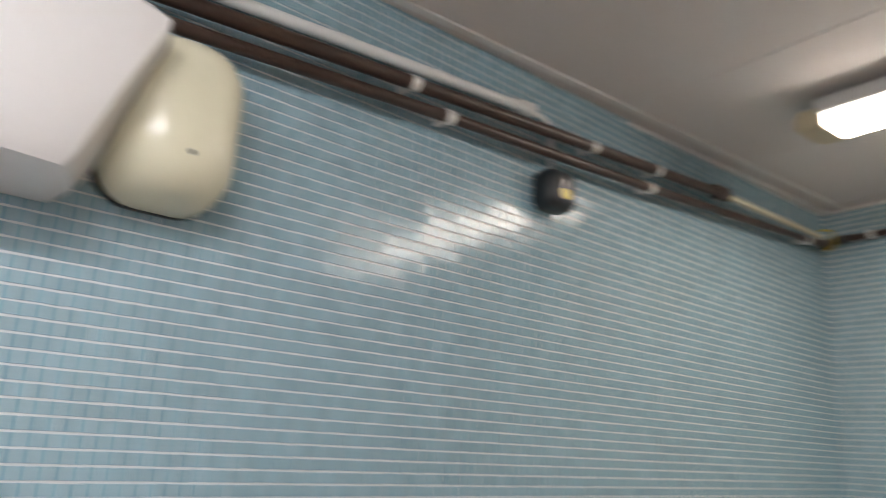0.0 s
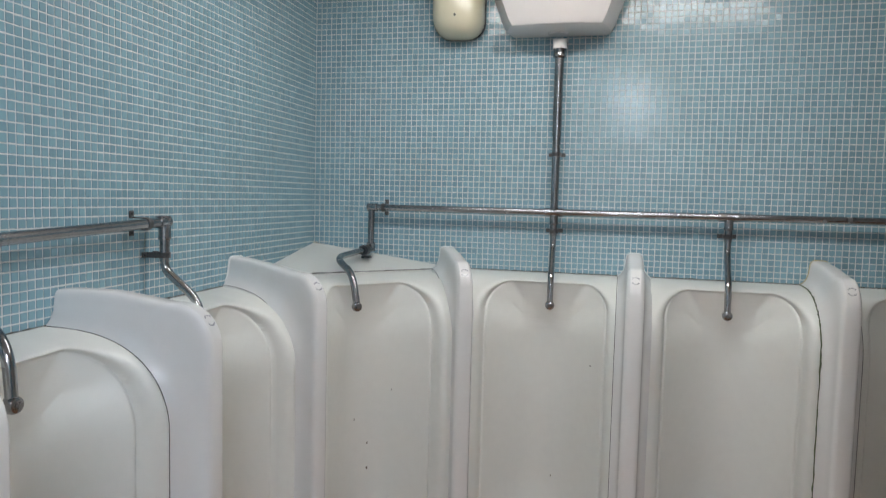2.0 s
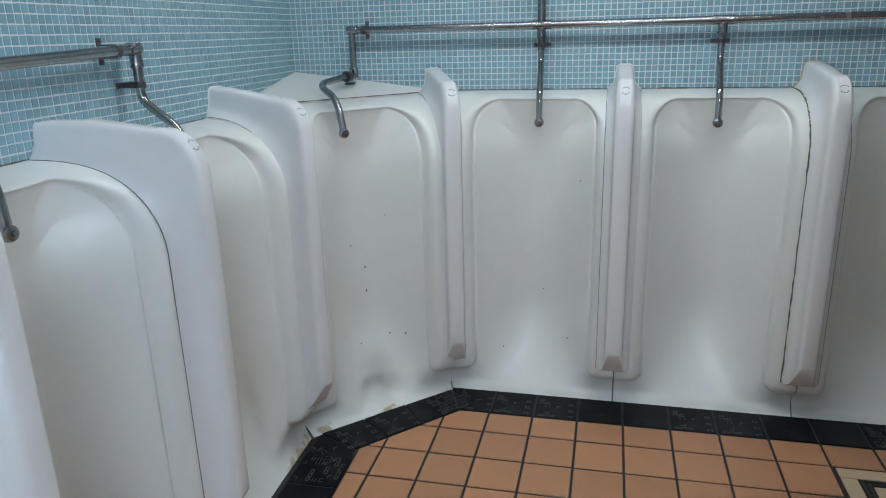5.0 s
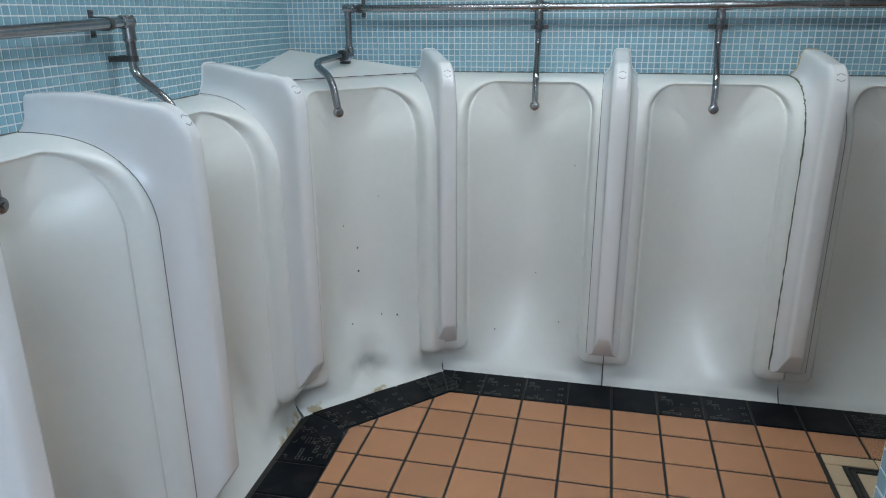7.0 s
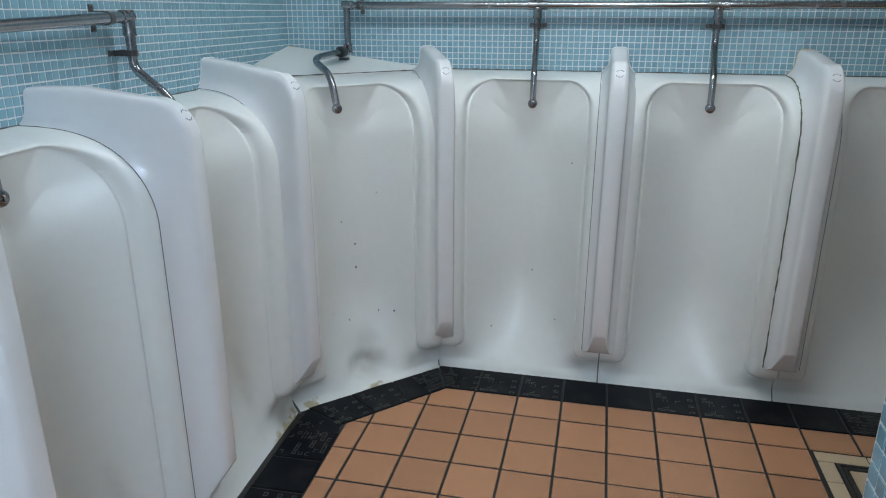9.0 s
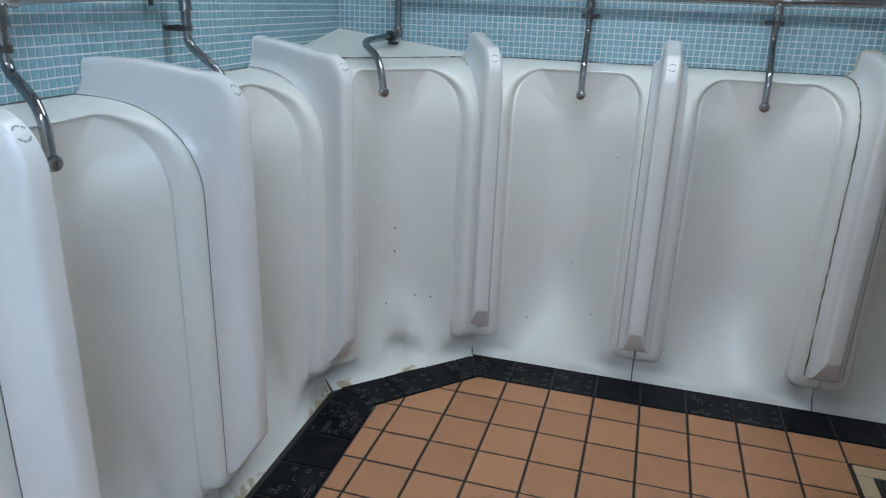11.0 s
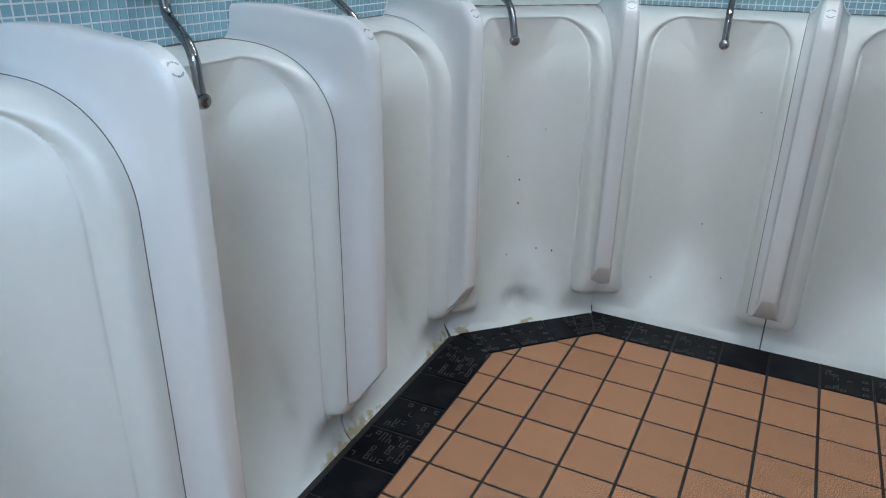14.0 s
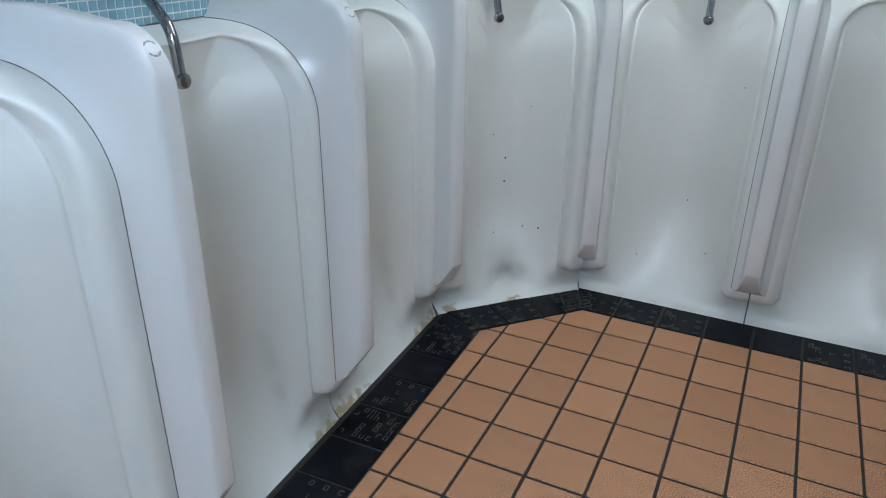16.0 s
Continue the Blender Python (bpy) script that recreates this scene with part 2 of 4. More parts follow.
box(WALL_X, WALL_X + 0.035, REAR_Y, WALL_Y - 0.014, CEIL - 0.012, CEIL - 0.002, bm=bm)
trim = tagged(mesh_object("trim", bm, STRIP), "narrow pale bead where walls meet ceiling", "trim", kind="structure")
for ob in (ceiling, ceiling_trim, trim):
    ob.matrix_basis = TILT


# ---- urinals ----
HALF, ARCH, ROUND = 0.212, 1.076, 0.09        # the hollow's half width, its top and the radius of its upper corners


def outline_distance(u, w, foot):
    """How far (u, w) lies inside the hollow of a stall; negative on the rim."""
    qx, qy = abs(u) - (HALF - ROUND), w - (ARCH - ROUND)
    arch = ROUND - (math.hypot(max(qx, 0), max(qy, 0)) + min(max(qx, qy), 0))
    below = foot - w
    k = 0.035
    h = max(k - abs(arch - below), 0) / k
    return max(arch, below) + h * h * k * 0.25


def on_outline(u, w):
    """Where the line from the middle of the upper hollow through (u, w) meets its edge: the height there, and 0 at the side to 1 at the top."""
    a, b, c = abs(u), w - (ARCH - HALF), HALF - ROUND
    if b <= 0:
        return w, 0.0
    big, small, square = max(a, b), min(a, b), a * a + b * b
    if HALF * small <= c * big:
        k = HALF / big
    else:
        k = (c * (a + b) + math.sqrt(c * c * (a + b) ** 2 - square * (2 * c * c - ROUND * ROUND))) / square
    return ARCH - HALF + k * b, b * b / square


def hollow(w):
    """How far the hollow's back stands from the wall."""
    v, r = 0.122, 0.36
    if w < r:
        s = 1 - w / r
        v += (EDGE - v) * s ** 1.9
    return v


def crest(w):
    """The stall's outside: an upright front that turns over a wide shoulder into a shelf, almost flat at the wall."""
    f = max(0.0, TOP - w) / 0.2
    return FRONT if f >= 1 else FRONT * (1 - (1 - f) ** 2) ** (1 / 3)


def stall_depth(u, w, sink=0.0, foot=0.085):
    """A rolled rim with a crease at its inner edge, then a wide cove down to the back of the hollow."""
    d = outline_distance(u, w, foot)
    back = hollow(w)
    if sink:
        back -= sink * smoothstep(0.0, 0.05, w) * math.exp(-((u / 0.075) ** 2 + ((w - 0.050) / 0.06) ** 2))
    edge, top = on_outline(u, w)
    drop = 0.046 - 0.024 * smoothstep(0.30, 0.95, top)
    groove = 0.008 * math.exp(-((d - 0.003) / 0.0048) ** 2) * (1 - smoothstep(0.3, 0.7, top)) * smoothstep(0.0, 0.04, crest(edge) - drop - back)
    if d < 0.002:
        x = max(0.0, d + 0.034) / 0.036
        return max(back if w < 0.5 else 0.0, crest(w) - drop * (1 - (1 - 0.995 * x ** 2.4) ** 0.5) / 0.9293) - groove
    lip = max(crest(edge) - drop, back)
    t = min(1.0, (d - 0.002) / 0.175)
    return back + (lip - back) * (1 - t) ** 1.4 - groove


def edge_width(v, splay):
    return PITCH / 2 - 0.0022 + splay * (EDGE - v)


def stall(label, m, left=0.0, right=0.0, half=PITCH / 2, sink=0.0, stains=(), extra=(0.0, 0.0), foot=0.085, grime=(), lime=()):
    """One stall: its front is shaped, its top is a shelf that rolls over into the hollow. left and right: how the sides splay towards the wall."""
    us = sorted({round(x, 4) for x in [*np.linspace(-0.2998, 0.2998, 17), *np.linspace(-0.275, -0.09, 86), *np.linspace(0.09, 0.275, 86)]})
    ws = sorted({round(x, 4) for x in [*np.linspace(0.0, 0.26, 62), *np.linspace(0.26, 0.90, 19), *np.linspace(0.90, 1.04, 60), *np.linspace(1.04, 1.076, 28)]})

    def place(u, v, w):
        splay, scale = (left if u < 0 else right), half / (PITCH / 2)
        a = abs(u)
        wide = edge_width(v, splay) * scale + extra[0 if u < 0 else 1]
        a = a * scale if a < 0.235 else 0.235 * scale + (a - 0.235) / (0.2998 - 0.235) * (wide - 0.235 * scale)
        return (math.copysign(a, u), -v, w)

    ob = thing("urinal", m, label, "urinal", "row of stall urinals")
    levels = [*ws, 1.0775, 1.079, 1.081, 1.083, 1.086, 1.089, 1.092, TOP]
    depth = np.array([[stall_depth(u, w, sink, foot) for u in us] for w in levels])
    middle = np.array([1 - smoothstep(0.13, 0.20, abs(u)) for u in us])
    for k in range(8):                                   # round the lip under the shelf
        soft = depth.copy()
        soft[1:-1] = (depth[:-2] + 2 * depth[1:-1] + depth[2:]) / 4
        depth += (soft - depth) * middle * np.array([smoothstep(1.0, 1.06, w) for w in levels])[:, None]
    bm = bmesh.new()
    rows = [[bm.verts.new(place(u, depth[i, j], w)) for j, u in enumerate(us)] for i, w in enumerate(ws)]
    for r, t in zip(rows, rows[1:]):
        for j in range(len(us) - 1):
            bm.faces.new((r[j], r[j + 1], t[j + 1], t[j]))
    for j in (0, len(us) - 1):
        heel, head = bm.verts.new(place(us[j], 0.0, 0.0)), bm.verts.new(place(us[j], 0.0, 1.076))
        bm.faces.new([r[j] for r in rows] + [head, heel])
    bowl = part("bowl", bm, GLAZE, ob, angle=50)
    # the first set paints shade and scum, the second is limescale
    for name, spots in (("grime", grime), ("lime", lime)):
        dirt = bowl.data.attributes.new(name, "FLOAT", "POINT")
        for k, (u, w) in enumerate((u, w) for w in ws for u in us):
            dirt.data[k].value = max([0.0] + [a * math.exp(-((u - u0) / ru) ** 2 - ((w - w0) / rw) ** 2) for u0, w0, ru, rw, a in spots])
    bm = bmesh.new()
    rows = [[bm.verts.new(place(u, depth[i, j], levels[i])) for j, u in enumerate(us)] for i in range(len(ws) - 1, len(levels))]
    for r, t in zip(rows, rows[1:]):
        for j in range(len(us) - 1):
            bm.faces.new((r[j], r[j + 1], t[j + 1], t[j]))
    part("top_shelf", bm, GLAZE, ob)
    for name, u0, w0, ru, rw, mat, seed in stains:
        rng = random.Random(seed)
        bm = bmesh.new()
        n = 30 if ru > 0.008 else 9
        wob = [rng.uniform(0.55, 1.0) for k in range(n)]
        wob = [(wob[k - 1] + 2 * wob[k]) / 3 for k in range(n)]
        lines = []
        for f in (1.0, 0.7, 0.4, 0.12):
            line = []
            for k in range(n):
                u = max(-0.3, min(0.3, u0 + ru * f * wob[k] * math.cos(2 * math.pi * k / n)))
                w = max(0.001, w0 + rw * f * wob[k] * math.sin(2 * math.pi * k / n))
                line.append(place(u, stall_depth(u, w, sink, foot) + (0.0005 if f == 1.0 else 0.0012), w))
            lines.append(line)
        ring_stack(lines, bm)
        part(name, bm, mat, ob, "crusty brown limescale" if name == "limescale" else "")
    return ob


SPLAY = math.tan(radians(23))
# shade painted in coves and under rims, with some scum: across a stall, up it, half width, half height, strength
SHADE_STREAKS = [(0.13, 0.24, 0.02, 0.14, 0.30), (-0.15, 0.25, 0.03, 0.16, 0.15), (0.20, 0.13, 0.03, 0.04, 0.45), (0.02, 0.75, 0.09, 0.12, 0.10), (0.26, 0.03, 0.06, 0.05, 0.5), (-0.26, 0.03, 0.06, 0.05, 0.5)]
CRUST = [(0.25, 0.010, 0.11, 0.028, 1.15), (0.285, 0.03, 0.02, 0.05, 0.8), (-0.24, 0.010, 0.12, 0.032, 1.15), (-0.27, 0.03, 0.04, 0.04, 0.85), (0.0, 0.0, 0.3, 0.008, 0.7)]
# shadow under the rims' feet painted into the colour, plus a dark floor edge
FOOT_SHADE = [(0.23, 0.045, 0.05, 0.03, 0.28), (-0.23, 0.045, 0.05, 0.03, 0.28), (0.0, 0.008, 0.25, 0.012, 0.3), (0.12, 0.20, 0.05, 0.06, 0.1)]
stall_plain = stall("white glazed fireclay stall urinal with rolled rim", pose(0.886, WALL_Y, 0), grime=FOOT_SHADE)
copy_thing(stall_plain, pose(0.886 + PITCH, WALL_Y, 0))
side_stall = stall("white glazed fireclay stall urinal with rolled rim", on_left(-1.833, LOW, -0.02), foot=0.145, grime=SHADE_STREAKS, lime=CRUST)
copy_thing(side_stall, on_left(-2.437, LOW, -0.02))
stall("white glazed stall urinal beside the angled corner unit", pose(0.282, WALL_Y, 0), left=SPLAY, grime=FOOT_SHADE,
      stains=(("speck", 0.03, 0.36, 0.003, 0.004, SPECK, 1), ("speck", 0.13, 0.20, 0.003, 0.003, SPECK, 2), ("speck", -0.11, 0.15, 0.003, 0.004, SPECK, 3), ("speck", 0.16, 0.8, 0.003, 0.003, SPECK, 4)))
stall("white glazed stall urinal crusted with limescale at its foot", on_left(-1.242, LOW, -0.02), half=0.286, foot=0.145, grime=SHADE_STREAKS, lime=CRUST,
      stains=(("limescale", 0.272, 0.008, 0.03, 0.014, RUST, 5), ("limescale", 0.19, 0.003, 0.05, 0.006, RUST, 6), ("speck", -0.02, 0.25, 0.003, 0.003, SPECK, 7)))
stall("white glazed stall urinal beside the corner, stained at its foot", on_left(-0.652, LOW, -0.02), right=SPLAY, extra=(0.0, 0.035), foot=0.14, grime=SHADE_STREAKS, lime=CRUST,
      stains=(("limescale", -0.265, 0.008, 0.03, 0.014, RUST, 8), ("limescale", -0.17, 0.003, 0.05, 0.006, RUST, 9), ("limescale", 0.275, 0.012, 0.022, 0.012, RUST, 10), ("limescale", 0.20, 0.008, 0.05, 0.012, RUST, 12)))
CORNER = pose(-0.409, 0.117, -0.008, 0, 0, 46)
specks = [(-0.035, 0.60, 0.003), (-0.057, 0.55, 0.002), (0.020, 0.51, 0.004), (0.020, 0.42, 0.005), (-0.045, 0.36, 0.004), (-0.03, 0.23, 0.003), (0.09, 0.25, 0.003), (0.14, 0.25, 0.004), (-0.11, 0.28, 0.002), (0.1, 0.7, 0.002)]
# the outlet recess is darkened by painted shade and scum
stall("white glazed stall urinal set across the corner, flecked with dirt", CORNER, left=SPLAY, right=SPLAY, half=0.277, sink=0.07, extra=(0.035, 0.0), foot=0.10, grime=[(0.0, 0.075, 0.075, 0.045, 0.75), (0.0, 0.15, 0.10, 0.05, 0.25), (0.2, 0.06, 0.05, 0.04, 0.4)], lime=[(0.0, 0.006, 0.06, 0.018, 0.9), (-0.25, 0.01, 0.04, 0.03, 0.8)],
      stains=[("speck", u, w, r, r * 1.4, SPECK, k) for k, (u, w, r) in enumerate(specks)])

# sloping slab that fills the corner behind the angled stall
bm = bmesh.new()
low = [(-0.687, -0.19, 1.074), (-0.640, -0.115, 1.092), (-0.17, 0.37, 1.092), (-0.11, 0.422, 1.098)]
high = [(-0.687, 0.422, 1.172)]
base = [bm.verts.new((x, y, 0.9)) for x, y, z in low + high]
top = [bm.verts.new(p) for p in low + high]
for j in range(5):
    bm.faces.new((base[j], base[(j + 1) % 5], top[(j + 1) % 5], top[j]))
bm.faces.new((top[0], top[1], top[4]))
bm.faces.new((top[1], top[2], top[4]))
bm.faces.new((top[2], top[3], top[4]))
bm.faces.new(base[::-1])
tagged(mesh_object("corner_slab", bm, GLAZE), "sloping white glazed slab filling the corner", "slab")


def ragged_joint(points, m, radius, mat, seed, label):
    rng = random.Random(seed)
    pts = []
    for a, b in zip(points, points[1:]):
        a, b = Vector(a), Vector(b)
        n = max(2, int((b - a).length / 0.02))
        pts += [a.lerp(b, k / n) for k in range(n)]
    pts.append(Vector(points[-1]))
    ob = mesh_object("joint", tube(pts, [radius * rng.choice((0.5, 0.7, 1.0, 1.0, 1.6)) for p in pts], 6), mat, True)
    ob.matrix_basis = m
    tagged(ob, label, "joint", "shelf joints", "structure")


ragged_joint([(-0.10, WALL_Y - 0.001, 1.095), (-0.02, WALL_Y - 0.001, TOP + 0.001), (2.1, WALL_Y - 0.001, TOP + 0.001)], Matrix.Identity(4), 0.0026, SEAL, 2, "crumbling dark joint between shelf and mosaic")
ragged_joint([(-2.7, -0.001, TOP + LOW + 0.001), (-0.02, -0.001, TOP + LOW + 0.001)], LEFT @ pose(0.3, 0, 0), 0.0022, SEAL, 3, "crumbling dark joint between shelf and mosaic")
ragged_joint([(-0.640, -0.116, 1.0925), (-0.17, 0.369, 1.0925)], Matrix.Identity(4), 0.0016, SEAL, 4, "thin brown joint along the corner slab")
ragged_joint([(-0.70, -0.12, 1.082), (-0.70, 0.421, 1.172), (-0.11, 0.421, 1.095)], Matrix.Identity(4), 0.0022, RUST, 5, "stained joint round the corner slab")


# dividers
SHOULDER = (0.300, 1.062, 0.092)


def divider_lines(foot=0.0, rear=1.180):
    """Outer outline of a divider and its seam on the stalls, from the wall over the top and down the front to its foot: (v, w) pairs."""
    outer = [(0.0, rear), (0.05, rear * 0.6 + 0.470), (0.15, 1.170), (0.285, 1.153)]
    cx, cw, r = SHOULDER
    for k in range(1, 13):
        a = radians(84 - 84 * k / 12)
        outer.append((cx + r * math.cos(a), cw + r * math.sin(a)))
    for k in range(1, 10):
        outer.append((cx + r, cw - (cw - 0.232 - foot) * k / 9))
    outer += [(v, w + foot) for v, w in ((0.3905, 0.225), (0.352, 0.168), (0.338, 0.149), (0.329, 0.139), (0.320, 0.133), (0.308, 0.130))]
    seam = [(crest(w), w) for w in (TOP, 1.093, 1.084, 1.057)]
    for k in range(1, 13):
        w = 1.057 - 0.150 * (k / 12) ** 1.25
        seam.append((crest(w), w))
    for k in range(1, 10):
        seam.append((FRONT, 0.907 - (0.907 - 0.235 - foot) * k / 9))
    seam += [(FRONT, w + foot) for w in (0.228, 0.175, 0.156, 0.146, 0.139, 0.134)]
    return outer, seam


# half thickness of a divider, from its front face to the seam (1.0) and a little beyond
SECTION = [(0.0, 0.0165), (0.025, 0.0212), (0.07, 0.0250), (0.14, 0.0275), (0.25, 0.0290), (0.40, 0.0304), (0.58, 0.0325), (0.70, 0.0357), (0.80, 0.0402), (0.88, 0.0455), (0.95, 0.0520), (1.0, 0.0575), (1.15, 0.0720)]


def divider(name, label, foot):
    """A slab with a narrow rounded front, flat flanks and a hollow curve out to the seam; its foot is cut off at a slant."""
    outer, seam = divider_lines(foot, 1.180 if foot < 0.05 else 1.166)
    fs, hs = [f for f, h in SECTION], [h for f, h in SECTION]
    bm = bmesh.new()
    last = len(outer) - 1
    rows = []
    for k, (p, q) in enumerate(zip(outer, seam)):
        start = max(0.0, (0.392 - p[0]) / (0.392 - FRONT)) if k > last - 6 else 0.0
        end = 1.0 if k < last - 2 else (0.985, 0.95, 0.86)[k - last + 2]
        half = []
        for f in fs:
            g = start + f * (1.15 - start) / 1.15 if start < 1.1 else 1.1 + f * 0.05
            half.append((f if start == 0 else (g - start) / max(0.05, 1 - start), float(np.interp(g, fs, hs)) * end))
        line = []
        for side in (-1, 1):
            points = [(0.0, 0.0)] + half
            for f, lat in (points[::-1] if side < 0 else half):
                v, w = p[0] + (q[0] - p[0]) * f, p[1] + (q[1] - p[1]) * f
                line.append(bm.verts.new((side * lat, -v, w)))
        rows.append(line)
    for r, s in zip(rows, rows[1:]):
        for j in range(len(r) - 1):
            bm.faces.new((r[j], r[j + 1], s[j + 1], s[j]))
    bm.faces.new(rows[0][::-1])
    bm.faces.new(rows[-1])
    return part(name, bm, GLAZE_DIV, None, label, angle=27)


def arc_marks():
    """The round printed mark on the shoulder: two arcs of little bars, lying on the rounded front."""
    bm = bmesh.new()
    cx, cw, r = SHOULDER[0], SHOULDER[1], SHOULDER[2] + 0.0006
    for start, count in ((35, 9), (215, 9)):
        for k in range(count):
            a = radians(start + 110 * k / (count - 1))
            for side in (-1,):
                corners = []
                for dr, da in ((-0.0016, -0.09), (0.0016, -0.09), (0.0016, 0.07), (-0.0016, 0.07)):
                    rr = 0.0125 + dr * (1 + 0.35 * math.sin(k * 2.3))
                    x, y = rr * math.cos(a + da), rr * math.sin(a + da)
                    b = radians(38) + y / r
                    corners.append(bm.verts.new((x, -(cx + r * math.cos(b)), cw + r * math.sin(b))))
                bm.faces.new(corners)
    return bm


def joint_line(side, rough=0.0, seed=1, foot=0.0):
    """The seal where a divider meets the stall."""
    rng = random.Random(seed)
    u = 0.302 - 0.0578
    pts = [(0.004, TOP + 0.0004), (0.05, TOP)] + [(stall_depth(u, w) + 0.0004, w + 0.0004) for w in [*np.linspace(TOP - 0.001, 1.0, 30), *np.linspace(0.99, 0.85, 10), *np.linspace(0.83, 0.138 + foot, 34)]]
    return [(side * (0.0578 + rough * rng.uniform(-1, 1)), -v, w) for v, w in pts]


def make_divider(m, label, seals, wall_bead, foot=0.0, group="urinal dividers"):
    ob = divider("urinal_divider", label, foot)
    ob.matrix_basis = m
    tagged(ob, category="divider", group=group)
    part("printed_mark", arc_marks(), PRINT, ob, "round blue-grey printed mark of short bars", smooth=False)
    for side, radius, mat, name in seals:
        rng = random.Random(5)
        pts = joint_line(side, 0.0 if radius < 0.002 else 0.0012, foot=foot)
        part("sealant", tube(pts, [radius * (1 if radius < 0.002 else rng.uniform(0.5, 1.5)) for p in pts], 6), mat, ob, name)
    bm = bmesh.new()
    rear = 1.180 if foot < 0.05 else 1.166
    half = [(h, -0.004, rear - (rear - TOP) * f) for f, h in SECTION[:-1]]
    pts = [(-x, y, z) for x, y, z in half[::-1]] + half
    part("wall_bead", tube(pts, 0.0032, 6, bm), wall_bead, ob, "bead of filler along the wall")
    return ob


THIN = [(-1, 0.0009, SEAL, "thin dark joint")]
MOULD = [(-1, 0.0022, GREEN_SEAL, "ragged mouldy green sealant"), (1, 0.0008, SEAL, "thin dark joint")]
WHITE = [(-1, 0.0008, SEAL, "thin dark joint"), (1, 0.0036, WHITE_SEAL, "white caulk joint")]
plain = make_divider(pose(0.578, WALL_Y, 0), "white glazed urinal divider with rounded shoulder", THIN, GROUT)
make_divider(pose(0.589 + PITCH, WALL_Y, 0), "white glazed urinal divider with mouldy sealant along one side", MOULD, RUST)
copy_thing(plain, pose(0.585 + 2 * PITCH, WALL_Y, 0))
side_plain = make_divider(on_left(-0.958, LOW, -0.02), "white glazed urinal divider with rounded shoulder", THIN, GROUT, 0.055)
copy_thing(side_plain, on_left(-1.512, LOW, -0.02))
copy_thing(side_plain, on_left(-2.125, LOW, -0.02))
copy_thing(plain, pose(-0.121, 0.400, -0.002, 0, 0, 23))
make_divider(pose(-0.66, -0.232, -0.016, 0, 0, 68), "white glazed urinal divider edged with white caulk", WHITE, WHITE_SEAL, 0.04)


# dark joints between the feet of the stalls
def foot_joint(m, stretch=1.0):
    bm = bmesh.new()
    ws = np.linspace(0.0, 0.22, 30)
    rows = []
    for w in ws:
        v = hollow(w) - 0.0025
        rows.append([bm.verts.new((s * 0.004, -v * stretch, w)) for s in (-1, 1)] + [bm.verts.new((s * 0.004, -v * stretch + 0.01, w)) for s in (1, -1)])
    for r, s in zip(rows, rows[1:]):
        for j in range(4):
            bm.faces.new((r[j], r[(j + 1) % 4], s[(j + 1) % 4], s[j]))
    ob = mesh_object("joint", bm, SEAL)
    ob.matrix_basis = m
    tagged(ob, "dark open joint between the feet of two stalls", "joint", "stall joints", "structure")


for x in (0.584, 1.188, 1.792):
    foot_joint(pose(x, WALL_Y, 0))
for y in (-0.956, -1.530, -2.135):
    foot_joint(on_left(y, LOW, -0.02))
for m, side, extra in ((pose(0.282, WALL_Y, 0), -1, -0.005), (on_left(-0.652, LOW, -0.02), 1, 0.035)):
    pts = [(side * (edge_width(hollow(w), SPLAY) + extra), -hollow(w) - (0.006 if side > 0 else 0.012), w) for w in np.linspace(0.002, 0.20, 24)]
    ob = mesh_object("joint", tube(pts, [0.0034 + 0.0010 * math.sin(7 * k) for k in range(24)], 6), SEAL, True)
    ob.matrix_basis = m
    tagged(ob, "dark open joint beside the angled corner stall", "joint", "stall joints", "structure")

# ---- flush pipes ----
PIPE_R = 0.0125


def bracket(m, parent, mat=DARK_METAL):
    """A pipe clip on the wall: a band round the pipe, two ears with screws. The pipe runs up, the wall lies at +y."""
    bm = tube([(0, 0, -0.007), (0, 0, 0.007)], PIPE_R + 0.0025, 14)
    for side in (-1, 1):
        box(side * 0.0145 - 0.0015, side * 0.0145 + 0.0015, 0, 0.044, -0.007, 0.007, bm=bm)
        box(side * 0.022 - 0.009, side * 0.022 + 0.009, 0.041, 0.045, -0.007, 0.007, bm=bm)
        tube([(side * 0.024, 0.037, 0), (side * 0.024, 0.042, 0)], 0.0035, 8, bm)
    ob = part("pipe_clip", bm, mat, parent, "dull metal pipe clip")
    ob.matrix_basis = m
    return ob


def collar(p, q, radius, parent, name="fitting", mat=STEEL):
    p, q = Vector(p), Vector(q)
    a = (q - p).normalized()
    pts = [p, p + a * 0.004, p + a * 0.008, q - a * 0.008, q - a * 0.004, q]
    return part(name, tube(pts, [radius * 0.9, radius, radius * 0.93, radius * 0.93, radius, radius * 0.9], 14), mat, parent)


def spreader(parent, x, y0, z0, x1, y1, z1):
    """A drop from the tee to the nozzle, in the pipe's own frame: wall at +y."""
    part("drop_pipe", tube([(x, y0, z0), (x, y0, z0 - 0.075)], PIPE_R, 14), STEEL, parent)
    pts = rounded([(x, y0, z0 - 0.07), (x, y0, z0 - 0.112), (x1, y1 + 0.006, z1 + 0.095), (x1, y1, z1 + 0.01)], 0.05)
    part("spreader_pipe", tube(pts, PIPE_R * 0.88, 14), CHROME, parent, "bright chrome bent pipe")
    nozzle(parent, x1, y1, z1)


